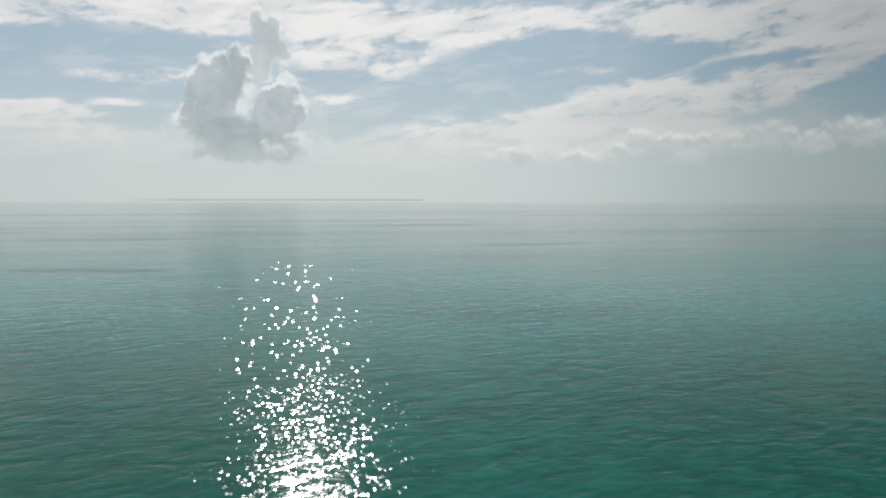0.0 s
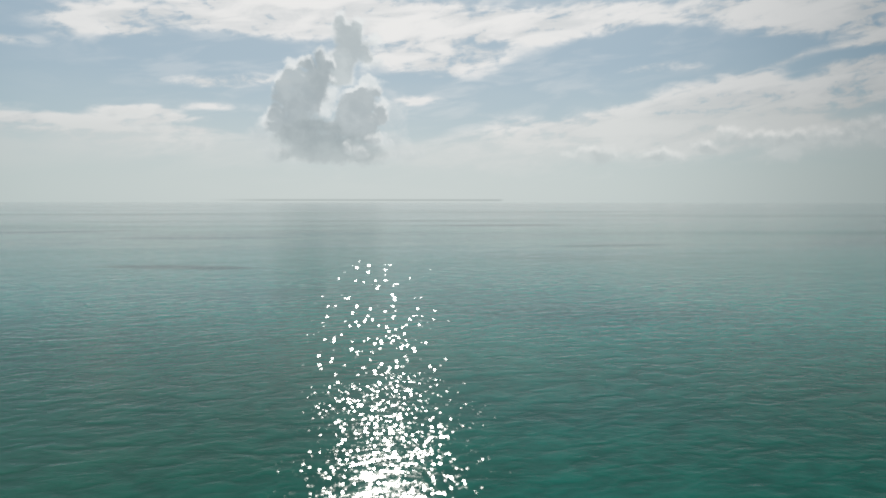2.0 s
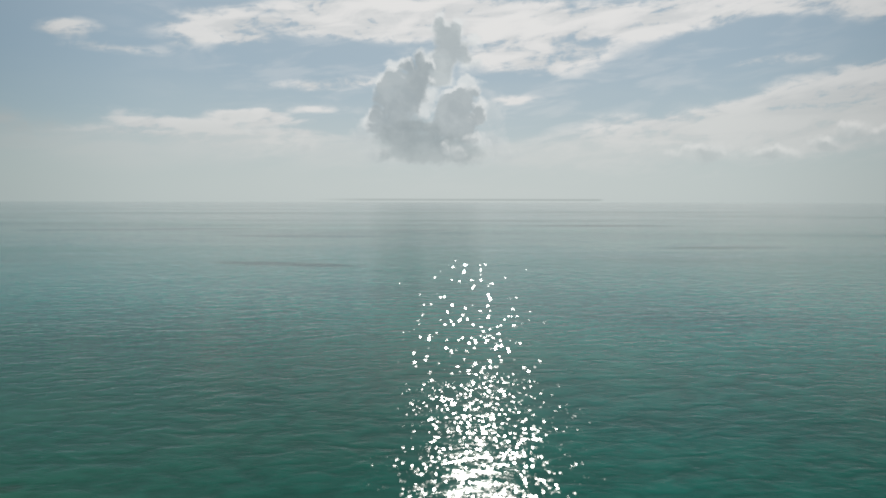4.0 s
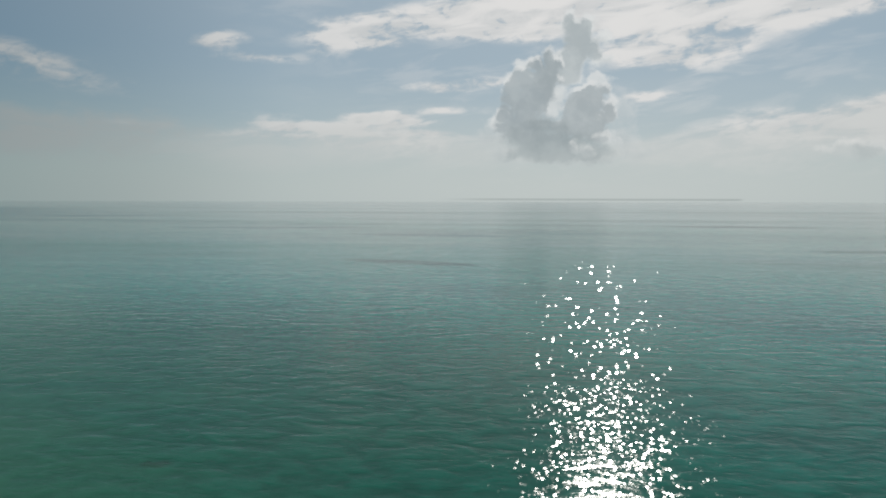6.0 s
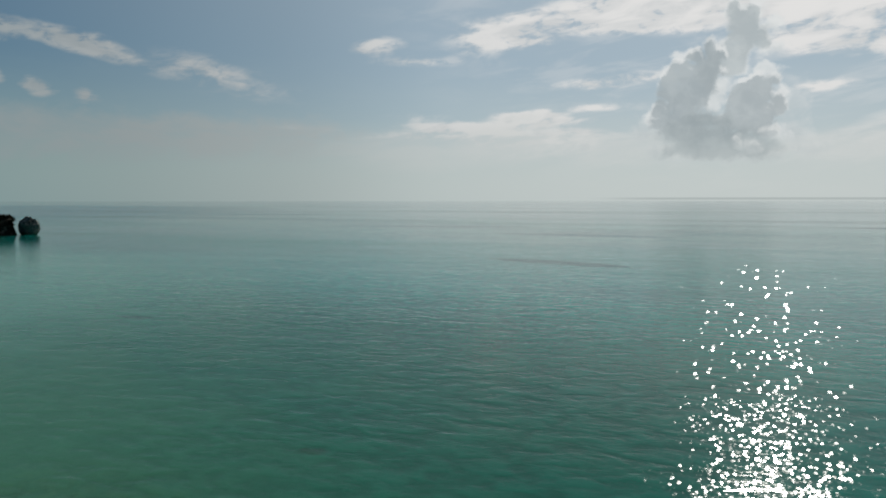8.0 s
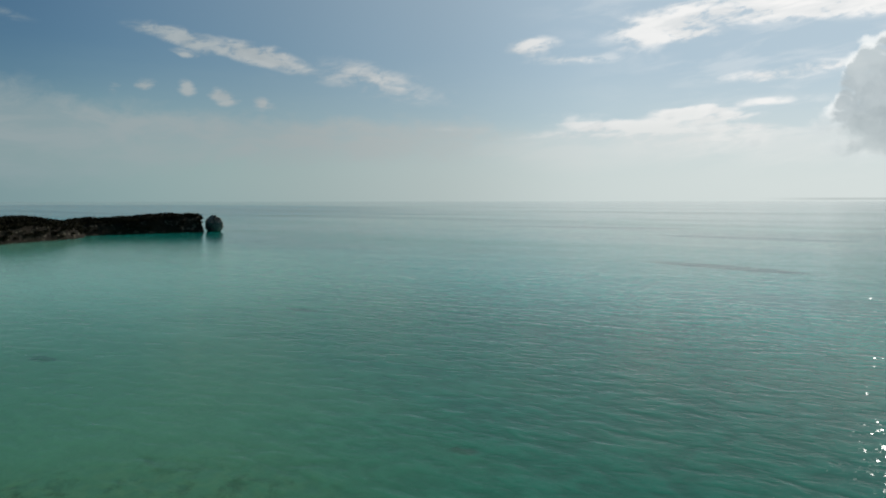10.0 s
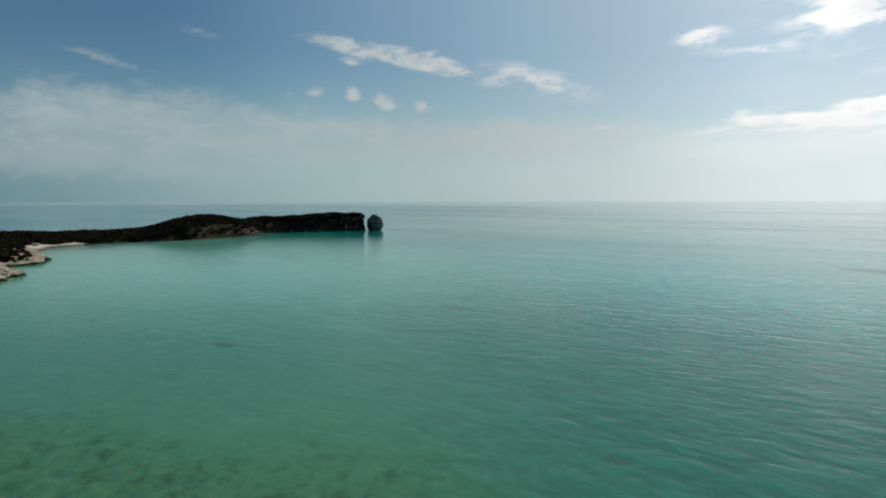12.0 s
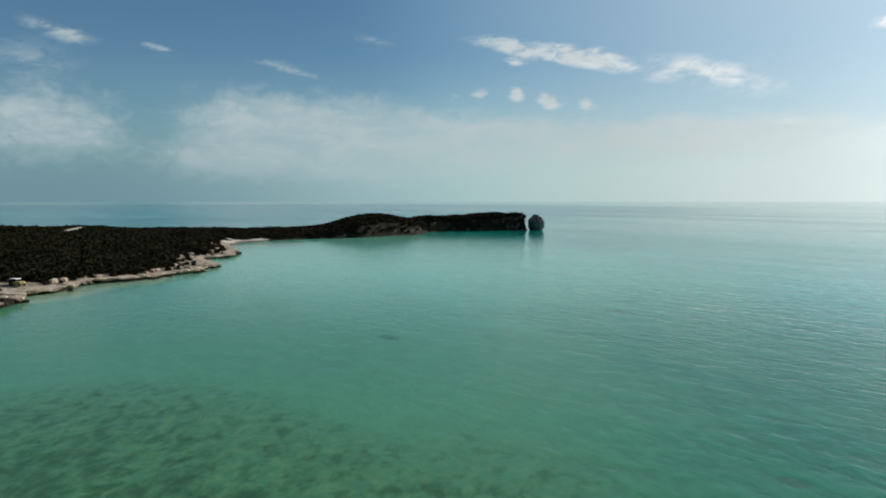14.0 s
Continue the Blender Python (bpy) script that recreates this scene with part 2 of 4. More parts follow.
    top = ((-14.8, 14.3, 0.57, 0.57), (-13.7, 13.8, 0.64, 0.64), (-14.2, 13.4, 1.14, 1.02), (-14.1, 12.7, 1.40, 1.14), (-13.2, 12.2, 0.76, 0.76), (-14.4, 11.5, 1.53, 1.14),
            (-14.9, 10.7, 1.40, 0.89), (-15.6, 10.2, 1.27, 0.89), (-15.2, 10.5, 1.40, 0.89),
           (-15.5, 11.0, 1.15, 1.0), (-15.9, 10.1, 1.3, 1.0), (-14.9, 10.0, 1.3, 0.9), (-13.0, 11.5, 0.9, 0.7), (-13.6, 12.0, 1.3, 0.9), (-16.6, 9.4, 1.0, 0.8))
    base = heap_layer(base, top, 0.90, rim, (5.7, 6.4, 6.65), 0.20, 0.24, None, 0.20)
    left = ((-16.5, 11.4, 0.76, 0.76), (-15.7, 10.8, 0.65, 0.65), (-17.5, 10.9, 0.88, 0.76), (-18.6, 10.1, 0.94, 0.82), (-19.3, 9.1, 0.82, 0.94), (-18.0, 9.3, 1.53, 1.41),
            (-16.6, 9.8, 1.29, 1.29), (-19.2, 7.8, 1.12, 1.41), (-18.0, 7.5, 1.76, 1.65), (-19.9, 6.7, 0.76, 1.00), (-20.2, 5.8, 0.65, 0.65), (-18.6, 5.9, 2.12, 1.53),
            (-17.1, 8.5, 1.18, 1.29))
    base = heap_layer(base, left, 0.93, rim, core, 0.26, 0.24, None, 0.19)
    right = ((-13.2, 8.8, 0.94, 0.60), (-13.9, 8.4, 1.08, 0.74), (-14.4, 7.6, 1.08, 1.01), (-13.1, 7.8, 1.61, 1.21), (-11.8, 7.5, 0.81, 0.81), (-13.8, 6.7, 1.88, 1.34),
            (-12.4, 6.3, 1.08, 1.01), (-13.2, 5.6, 1.88, 1.01), (-14.8, 5.9, 1.61, 1.21), (-12.1, 8.8, 0.94, 0.67), (-11.5, 6.8, 0.81, 0.81))
    base = heap_layer(base, right, 0.90, rim, (5.4, 6.05, 6.3), 0.28, 0.24, None, 0.18)
    foot = ((-16.7, 4.7, 3.94, 1.53), (-18.5, 4.9, 2.16, 1.40), (-14.4, 4.4, 2.92, 1.40), (-12.8, 3.8, 1.91, 1.14), (-15.4, 3.5, 4.83, 0.76), (-17.5, 3.9, 2.92, 1.02), (-16.6, 5.9, 2.4, 0.9))
    base = heap_layer(base, foot, 0.90, (5.6, 6.3, 6.5), (4.4, 5.1, 5.35), 0.20, 0.40, 1.5, 0.18)
    curl = ((-14.3, 4.2, 0.51, 0.76), (-12.1, 4.9, 0.89, 0.57), (-13.3, 4.0, 1.14, 0.70))
    base = heap_layer(base, curl, 0.65, (9.6, 9.9, 9.8), (6.0, 6.6, 6.8), 0.24, 0.30, 2.4, 0.25)

    # the lowest air veils everything; a far low island shows as a thin line in it
    veil = n.step(el, 5.6, 0.0)
    base = n.mix(n.math("MULTIPLY", veil, 0.72), base, haze_colour)
    # thicker, greyer cloud away from the sun on the right; clearer air on the left
    dim = n.math("MULTIPLY", n.step(u, 6.0, 34.0, 1.0, 0.73), n.math("MULTIPLY_ADD", n.step(u, -36.0, -52.0), n.step(u, -78.0, -60.0, 0.0, -0.12), 1.0))
    base = n.mix(1.0, base, n.put("ShaderNodeCombineXYZ", {0: dim, 1: dim, 2: dim}).outputs[0], "MULTIPLY")
    isle = n.math("MULTIPLY", n.step(el, 0.04, 0.0), n.step(el, -0.16, -0.13))
    isle = n.math("MULTIPLY", isle, n.math("ADD", n.math("MULTIPLY", n.step(u, -26.0, -20.0), n.step(u, -1.4, -1.9)), n.step(u, 25.0, 30.0)))
    base = n.mix(n.math("MULTIPLY", isle, 0.42), base, (3.6, 4.2, 4.2))
    back = n.put("ShaderNodeBackground", {"Color": base, "Strength": 0.1})
    n.put("ShaderNodeOutputWorld", {"Surface": back.outputs[0]})


build_sky()


# ---------------------------------------------------------------- materials
def material(name):
    mat = bpy.data.materials.new(name)
    mat.use_nodes = True
    mat.node_tree.nodes.clear()
    return mat, Nodes(mat.node_tree)


def finish(n, colour, rough, normal=None, **extra):
    inputs = {"Base Color": colour if isinstance(colour, bpy.types.NodeSocket) else (*colour, 1.0), "Roughness": rough}
    if normal is not None:
        inputs["Normal"] = normal
    for key, value in extra.items():
        inputs[key.replace("_", " ")] = value
    bsdf = n.put("ShaderNodeBsdfPrincipled", inputs)
    n.put("ShaderNodeOutputMaterial", {"Surface": bsdf.outputs[0]})
    return bsdf


def bump(n, height, distance=1.0, strength=1.0, width=0.1):
    node = n.put("ShaderNodeBump", {"Height": height, "Distance": distance, "Strength": strength})
    node.inputs["Filter Width"].default_value = width
    return node.outputs[0]


def sea_material():
    mat, n = material("sea_water")
    p = n.put("ShaderNodeTexCoord").outputs["Object"]
    # short-crested wind waves come across the bay, ripples ride on them; calmer and rougher patches alternate
    wave_a = n.noise(n.place(p, rot=24, scale=(4.6, 2.5, 1)), 1.0, 2.0, 0.5, 0.5)
    wave_b = n.noise(n.place(p, rot=8, scale=(1.8, 1.1, 1)), 1.0, 2.0, 0.5, 0.4)
    ripple = n.noise(n.place(p, rot=45, scale=(0.34, 0.27, 1)), 1.0, 1.0, 0.5)
    big = n.noise(n.place(p, rot=12, scale=(240, 90, 1)), 1.0, 4.0, 0.55)
    wind = n.step(n.noise(n.place(p, rot=20, scale=(60, 26, 1)), 1.0, 3.0, 0.5), 0.35, 0.65, 1.25, 0.75)
    height = n.math("MULTIPLY_ADD", wave_a, 0.155, n.math("MULTIPLY_ADD", wave_b, 0.058, n.math("MULTIPLY", ripple, 0.016)))
    lee = n.step(n.math("MAXIMUM", n.blob(p, -235, -30, 190, 120), n.blob(p, -390, 60, 120, 120)), 0.05, 0.55, 1.0, 0.45)      # calmer under the shore
    height = n.math("MULTIPLY", height, n.math("MULTIPLY", wind, lee))
    # colour of the water body: deep green offshore, turquoise over the sand near the shore
    fine = n.noise(n.place(p, rot=20, scale=(22, 9, 1)), 1.0, 5.0, 0.6)
    near = n.math("ADD", n.blob(p, -240, -30, 260, 185), n.math("MULTIPLY", n.blob(p, -92, -30, 115, 80), 0.55))
    near = n.math("ADD", near, n.math("MULTIPLY_ADD", fine, 0.24, -0.12))
    deep = n.mix(n.step(n.math("MULTIPLY_ADD", fine, 0.2, n.math("MAXIMUM", n.blob(p, -72, 34, 130, 120), n.math("MULTIPLY", n.blob(p, 45, 62, 100, 85), 0.7))), 0.1, 0.75), (0.006, 0.290, 0.226), (0.004, 0.145, 0.095))
    colour = n.mix(n.step(near, 0.0, 0.5), deep, (0.075, 0.240, 0.134))
    colour = n.mix(n.step(n.math("MULTIPLY_ADD", fine, 0.3, n.blob(p, -290, 45, 220, 130)), 0.2, 0.85), colour, (0.155, 0.46, 0.33))
    shoal = n.math("MULTIPLY", n.step(big, 0.50, 0.62), n.step(near, 0.4, 0.05))
    colour = n.mix(n.math("MULTIPLY", shoal, 0.5), colour, (0.004, 0.110, 0.098))
    # pale sand right under the shore
    fringe = n.math("ADD", n.math("ADD", n.blob(p, -172, -47, 18, 9, -24), n.blob(p, -200, -35, 52, 9, -27)), n.blob(p, -342, -4, 36, 15, -42))
    colour = n.mix(n.step(n.math("MULTIPLY_ADD", fine, 0.35, fringe), 0.2, 0.9, 0.0, 0.8), colour, (0.27, 0.38, 0.26))
    # weed banks and sand bars further out
    bars = n.noise(n.place(p, rot=40, scale=(300, 55, 1)), 1.0, 3.0, 0.5, 0.4)
    far = n.step(n.blob(p, -120, 40, 700, 700), 0.65, 0.35)
    colour = n.mix(n.math("MULTIPLY", far, n.step(bars, 0.52, 0.60, 0.0, 0.5)), colour, (0.002, 0.060, 0.064))
    outer = n.step(n.blob(p, -1800, -350, 1500, 1700), 0.02, 0.34)
    lines = n.noise(n.place(p, rot=82, scale=(2600, 62, 1)), 1.0, 3.0, 0.5, 0.2)
    colour = n.mix(outer, colour, n.mix(n.step(lines, 0.44, 0.56), (0.010, 0.300, 0.350), (0.002, 0.085, 0.135)))
    # weed and rock on the bottom, seen through the shallows
    weed = n.noise(n.place(p, rot=-20, scale=(2.9, 2.2, 1)), 1.0, 7.0, 0.66, 0.3)
    clear_sand = n.noise(n.place(p, rot=-20, scale=(9.0, 6.0, 1)), 1.0, 3.0, 0.5)
    bed = n.math("MULTIPLY_ADD", n.blob(p, -46, 10, 24, 26), 0.45, n.blob(p, -57, -20, 37, 31))
    weed = n.step(n.math("ADD", weed, n.math("MULTIPLY_ADD", bed, 0.16, n.math("MULTIPLY", clear_sand, 0.25))), 0.62, 0.90)
    weed = n.math("MULTIPLY", weed, n.step(bed, 0.05, 0.30))
    for x, y, w, h in ((-121.4, 65.7, 6.0, 2.2), (-107.5, 18.0, 3.6, 1.9), (-44.2, 39.1, 1.9, 1.0), (-207.0, 188.0, 14.0, 3.5)):
        spot = n.step(n.blob(n.vector("ADD", p, n.vector("MULTIPLY", n.put("ShaderNodeTexNoise", {"Vector": p, "Scale": 0.8}).outputs[1], (1.5, 1.5, 0))), x + 0.75, y + 0.75, w, h, 25), 0.1, 0.6, 0.0, 0.75)
        weed = n.math("MAXIMUM", weed, spot)
    weed = n.math("MAXIMUM", weed, n.step(n.math("MULTIPLY_ADD", fine, 0.3, n.blob(p, -429, 193, 29, 7.5, 113)), 0.2, 0.6, 0.0, 0.8))      # a reef off the point
    colour = n.mix(n.step(bed, 0.0, 0.45, 0.0, 0.62), colour, n.mix(n.step(n.noise(n.place(p, scale=(1.6, 1.2, 1)), 1.0, 5.0, 0.6), 0.42, 0.62), (0.050, 0.150, 0.070), (0.090, 0.190, 0.078)))
    colour = n.mix(n.math("MULTIPLY", weed, 0.72), colour, (0.022, 0.066, 0.027))
    # weed banks that lie along the outer bay: middle, half length, half width, turn
    banks = None
    for x, y, w, h, turn in ((-14, 591, 80, 26, 15), (44, 335, 40, 11, 20), (-110, 209, 36, 9, 0), (-180, 371, 70, 16, 8), (-762, 548, 130, 26, 48), (-812, 440, 90, 24, 70), (-330, 420, 110, 18, 30)):
        b = n.blob(p, x, y, w, h, turn)
        banks = b if banks is None else n.math("MAXIMUM", banks, b)
    banks = n.step(n.math("MULTIPLY_ADD", fine, 0.5, banks), 0.28, 0.75)
    colour = n.mix(n.math("MULTIPLY", banks, 0.75), colour, (0.003, 0.065, 0.066))
    # light gathered and spread by the waves, painted into the water colour
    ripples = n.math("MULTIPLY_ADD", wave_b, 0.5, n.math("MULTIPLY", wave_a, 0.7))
    painted_focus = n.math("MULTIPLY_ADD", n.math("SUBTRACT", n.step(ripples, 0.42, 0.80, 0.76, 1.20), 1.0), n.step(near, 0.0, 0.45, 1.0, 0.30), 1.0)
    colour = n.mix(1.0, colour, n.put("ShaderNodeCombineXYZ", {0: painted_focus, 1: painted_focus, 2: painted_focus}).outputs[0], "MULTIPLY")
    normal = bump(n, height, width=0.85)
    # short steep wavelets, which still glint far out, where only their long fronts tell
    out = n.put("ShaderNodeVectorMath", {0: p})
    out.operation = "LENGTH"
    out = out.outputs["Value"]

    # each wavelet is a small tilted facet with calmer water round it; the farther out, the longer the fronts that still tell
    edge = n.math("MULTIPLY_ADD", n.noise(n.place(p, scale=(9, 9, 1)), 1.0, 2.0), 40.0, n.math("SUBTRACT", out, 20.0))
    tilt = None
    for start, size, lean, drift, still, core in ((0, (0.30, 0.72), (0.17, 0.15), (0.0, -0.03), 0.05, 0.54), (82, (0.50, 1.9), (0.18, 0.38), (0.03, 0.0), 0.45, 0.42),
                                                 (128, (0.75, 4.1), (0.15, 0.52), (0.055, 0.0), 0.74, 0.40), (185, (1.0, 7.6), (0.12, 0.56), (0.075, 0.0), 0.70, 0.38)):
        cells = n.put("ShaderNodeTexVoronoi", {"Vector": n.place(p, rot=12, scale=(*size, 1)), "Scale": 1.0})
        cells.voronoi_dimensions = "2D"
        turn = n.vector("MULTIPLY", n.vector("SUBTRACT", cells.outputs["Color"], (0.5 - drift[0] / lean[0], 0.5 - drift[1] / lean[1], 0.5)), (*lean, 0.0))
        stirred = n.math("GREATER_THAN", n.put("ShaderNodeSeparateXYZ", {0: cells.outputs["Color"]}).outputs[2], still)
        inside = n.math("MULTIPLY", n.step(cells.outputs["Distance"], core, core - 0.08), stirred)
        turn = n.vector("MULTIPLY", turn, n.put("ShaderNodeCombineXYZ", {0: inside, 1: inside}).outputs[0])
        tilt = turn if tilt is None else n.mix(n.math("GREATER_THAN", edge, float(start)), tilt, turn)
    shelter = n.step(out, 222, 262, 1.0, 0.25)
    tilt = n.vector("MULTIPLY", tilt, n.put("ShaderNodeCombineXYZ", {0: shelter, 1: shelter}).outputs[0])
    easy = n.vector("MULTIPLY", normal, (0.6, 0.6, 1.0))
    sharp = n.put("ShaderNodeVectorMath", {0: n.vector("ADD", easy, tilt)})
    calm = n.put("ShaderNodeVectorMath", {0: easy})
    sharp.operation = calm.operation = "NORMALIZE"
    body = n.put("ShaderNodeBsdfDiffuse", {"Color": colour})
    glint = n.put("ShaderNodeBsdfAnisotropic", {"Color": (1, 1, 1, 1), "Roughness": 0.19, "Normal": sharp.outputs[0]})
    sheen = n.put("ShaderNodeBsdfAnisotropic", {"Color": (1, 1, 1, 1), "Roughness": 0.15, "Normal": calm.outputs[0]})
    glint.distribution = sheen.distribution = "BECKMANN"
    gloss = n.put("ShaderNodeMixShader", {0: 0.45, 1: sheen.outputs[0], 2: glint.outputs[0]})
    # breeze lanes roughen the far water and take some of its gloss
    lane = n.step(n.noise(n.place(p, rot=14, scale=(800, 150, 1)), 1.0, 3.0, 0.5, 0.3), 0.46, 0.64, 1.0, 0.87)
    lane = n.math("MULTIPLY_ADD", n.math("SUBTRACT", lane, 0.94), n.step(n.blob(p, 0, 0, 4000, 4000), 0.3, 0.8), 0.94)
    fresnel = n.math("MINIMUM", n.put("ShaderNodeFresnel", {"IOR": 1.18, "Normal": normal}).outputs[0], 0.95)
    fresnel = n.math("MULTIPLY", fresnel, n.mix(n.step(n.blob(p, 0, 0, 500, 500), 0.7, 0.3), (1, 1, 1), n.put("ShaderNodeCombineXYZ", {0: lane, 1: lane, 2: lane}).outputs[0]))
    fresnel = n.math("MULTIPLY", fresnel, n.step(outer, 0.0, 1.0, 1.0, 0.80))
    fresnel = n.math("MULTIPLY", fresnel, n.step(banks, 0.0, 1.0, 1.0, 0.86))
    both = n.put("ShaderNodeMixShader", {0: fresnel, 1: body.outputs[0], 2: gloss.outputs[0]})
    # haze over the outermost water, put in by letting the backdrop show through
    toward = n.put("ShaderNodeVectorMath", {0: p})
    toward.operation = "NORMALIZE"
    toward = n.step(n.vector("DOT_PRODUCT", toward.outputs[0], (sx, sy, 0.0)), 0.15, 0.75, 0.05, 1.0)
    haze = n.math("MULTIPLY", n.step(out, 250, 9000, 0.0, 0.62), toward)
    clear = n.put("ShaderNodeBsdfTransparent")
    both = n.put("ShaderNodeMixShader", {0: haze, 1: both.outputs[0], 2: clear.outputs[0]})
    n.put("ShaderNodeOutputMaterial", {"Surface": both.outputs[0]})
    return mat


def rock_material(name, pale, dark, stain=0.5, scale=1.0, cover=(0.40, 0.62)):
    mat, n = material(name)
    p = n.put("ShaderNodeTexCoord").outputs["Object"]
    big = n.noise(p, 0.18 * scale, 5.0, 0.6)
    fine = n.noise(p, 1.7 * scale, 8.0, 0.7)
    cell = n.put("ShaderNodeTexVoronoi", {"Vector": p, "Scale": 0.9 * scale, "Detail": 2.0}).outputs[0]
    colour = n.mix(n.step(big, *cover), pale, dark)
    colour = n.mix(n.step(fine, 0.44, 0.62, 0.0, stain), colour, (dark[0] * 0.35, dark[1] * 0.35, dark[2] * 0.35))
    z = n.put("ShaderNodeSeparateXYZ", {0: n.put("ShaderNodeNewGeometry").outputs["Position"]}).outputs[2]
    wet = n.step(n.math("ADD", z, n.math("MULTIPLY", fine, 0.5)), 1.05, 0.62)   # dark algae along the water line, with undercut shade painted in
    colour = n.mix(n.math("MULTIPLY", wet, 0.9), colour, (0.022, 0.020, 0.014))
    h = n.math("MULTIPLY_ADD", fine, 0.35, n.math("MULTIPLY", cell, 0.25))
    finish(n, colour, 0.9, bump(n, h, 0.8), Specular_IOR_Level=0.2)
    return mat


def cliff_material():
    """Old limestone, dark with hanging growth, pale only where it has broken off."""
    mat, n = material("weathered_limestone")
    p = n.put("ShaderNodeTexCoord").outputs["Object"]
    tone = n.noise(p, 0.12, 4.0, 0.6)
    fine = n.noise(p, 1.4, 8.0, 0.7)
    scar = n.noise(n.place(p, scale=(3.0, 3.0, 1.6)), 1.0, 4.0, 0.58, 0.6)
    cell = n.put("ShaderNodeTexVoronoi", {"Vector": p, "Scale": 0.7, "Detail": 2.0}).outputs[0]
    # dark base tones also carry the shade of the crags, put into the colour
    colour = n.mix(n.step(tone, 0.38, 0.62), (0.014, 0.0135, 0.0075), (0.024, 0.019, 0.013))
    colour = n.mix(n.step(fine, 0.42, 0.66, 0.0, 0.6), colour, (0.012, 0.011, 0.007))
    colour = n.mix(n.step(scar, 0.59, 0.65, 0.0, 0.85), colour, (0.135, 0.118, 0.088))
    z = n.put("ShaderNodeSeparateXYZ", {0: n.put("ShaderNodeNewGeometry").outputs["Position"]}).outputs[2]
    wet = n.step(n.math("MULTIPLY_ADD", fine, 0.6, z), 1.15, 0.65)   # dark algae and painted undercut shade along the water line
    colour = n.mix(n.math("MULTIPLY", wet, 0.9), colour, (0.020, 0.018, 0.013))
    h = n.math("MULTIPLY_ADD", fine, 0.5, n.math("MULTIPLY", cell, 0.4))
    finish(n, colour, 0.92, bump(n, h, 0.9), Specular_IOR_Level=0.15)
    return mat


def leaf_material(name, a, b):
    mat, n = material(name)
    island = n.put("ShaderNodeNewGeometry").outputs["Random Per Island"]
    p = n.put("ShaderNodeTexCoord").outputs["Object"]
    patch = n.noise(p, 0.06, 4.0)
    colour = n.mix(n.math("MULTIPLY_ADD", island, 0.6, n.math("MULTIPLY_ADD", patch, 1.2, -0.4), clamp=True), a, b)
    finish(n, colour, 0.85, Specular_IOR_Level=0.08)
    return mat


def plain(name, colour, rough=0.5, metal=0.0, grime=0.15):
    mat, n = material(name)
    p = n.put("ShaderNodeTexCoord").outputs["Object"]
    dust = n.noise(p, 4.0, 6.0, 0.65)
    tone = n.mix(n.step(dust, 0.45, 0.8, 0.0, grime), colour, (0.30, 0.25, 0.18))
    finish(n, tone, rough, Metallic=metal)
    return mat


SEA = sea_material()
LAND = rock_material("limestone_ground", (0.58, 0.48, 0.36), (0.26, 0.20, 0.14), 0.75, 1.5)
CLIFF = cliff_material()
STACK = rock_material("grey_limestone", (0.24, 0.23, 0.20), (0.085, 0.080, 0.066), 0.7, 0.8)
LEDGE = rock_material("pale_limestone", (0.60, 0.50, 0.38), (0.36, 0.28, 0.20), 0.5, 1.6)
SAND = rock_material("beach_sand", (0.70, 0.63, 0.51), (0.58, 0.51, 0.40), 0.1)
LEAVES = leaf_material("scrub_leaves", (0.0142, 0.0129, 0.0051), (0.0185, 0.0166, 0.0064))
STEM = plain("scrub_stems", (0.10, 0.075, 0.05), 0.9)


# ---------------------------------------------------------------- mesh helpers
def ob_from(name, bm, mat, parent=None):
    mesh = bpy.data.meshes.new(name)
    bm.to_mesh(mesh)
    bm.free()
    mesh.materials.append(mat)
    ob = new(name, mesh)
    ob.parent = parent
    return ob


def part(name, bm, mat, parent, label=""):
    return tagged(ob_from(name, bm, mat, parent), label)


def mesh_from(name, verts, faces, mat, smooth=False):
    """One mesh object out of arrays; faces all have the same number of corners."""
    verts, faces = np.asarray(verts, np.float32), np.asarray(faces, np.int32)
    mesh = bpy.data.meshes.new(name)
    count, k = faces.shape
    mesh.vertices.add(len(verts))
    mesh.vertices.foreach_set("co", verts.ravel())
    mesh.loops.add(count * k)
    mesh.loops.foreach_set("vertex_index", faces.ravel())
    mesh.polygons.add(count)
    mesh.polygons.foreach_set("loop_start", np.arange(0, count * k, k, dtype=np.int32))
    mesh.polygons.foreach_set("use_smooth", np.full(count, smooth))
    mesh.update(calc_edges=True)
    mesh.materials.append(mat)
    return new(name, mesh)


def lattice(x, y, seed):
    h = np.sin(x * 127.1 + y * 311.7 + seed * 74.7) * 43758.5453
    return h - np.floor(h)


def value_noise(x, y, seed=0.0):
    ix, iy = np.floor(x), np.floor(y)
    fx, fy = x - ix, y - iy
    fx, fy = fx * fx * (3 - 2 * fx), fy * fy * (3 - 2 * fy)
    a = lattice(ix, iy, seed) * (1 - fx) + lattice(ix + 1, iy, seed) * fx
    b = lattice(ix, iy + 1, seed) * (1 - fx) + lattice(ix + 1, iy + 1, seed) * fx
    return a * (1 - fy) + b * fy


def fbm(x, y, octaves=4, seed=0.0):
    total, size, amount = 0.0, 1.0, 0.5
    for i in range(octaves):
        total = total + amount * (value_noise(x * size, y * size, seed + i) - 0.5)
        size, amount = size * 2.03, amount * 0.5
    return total


def ease(v, lo, hi):
    t = np.clip((v - lo) / (hi - lo), 0, 1)
    return t * t * (3 - 2 * t)


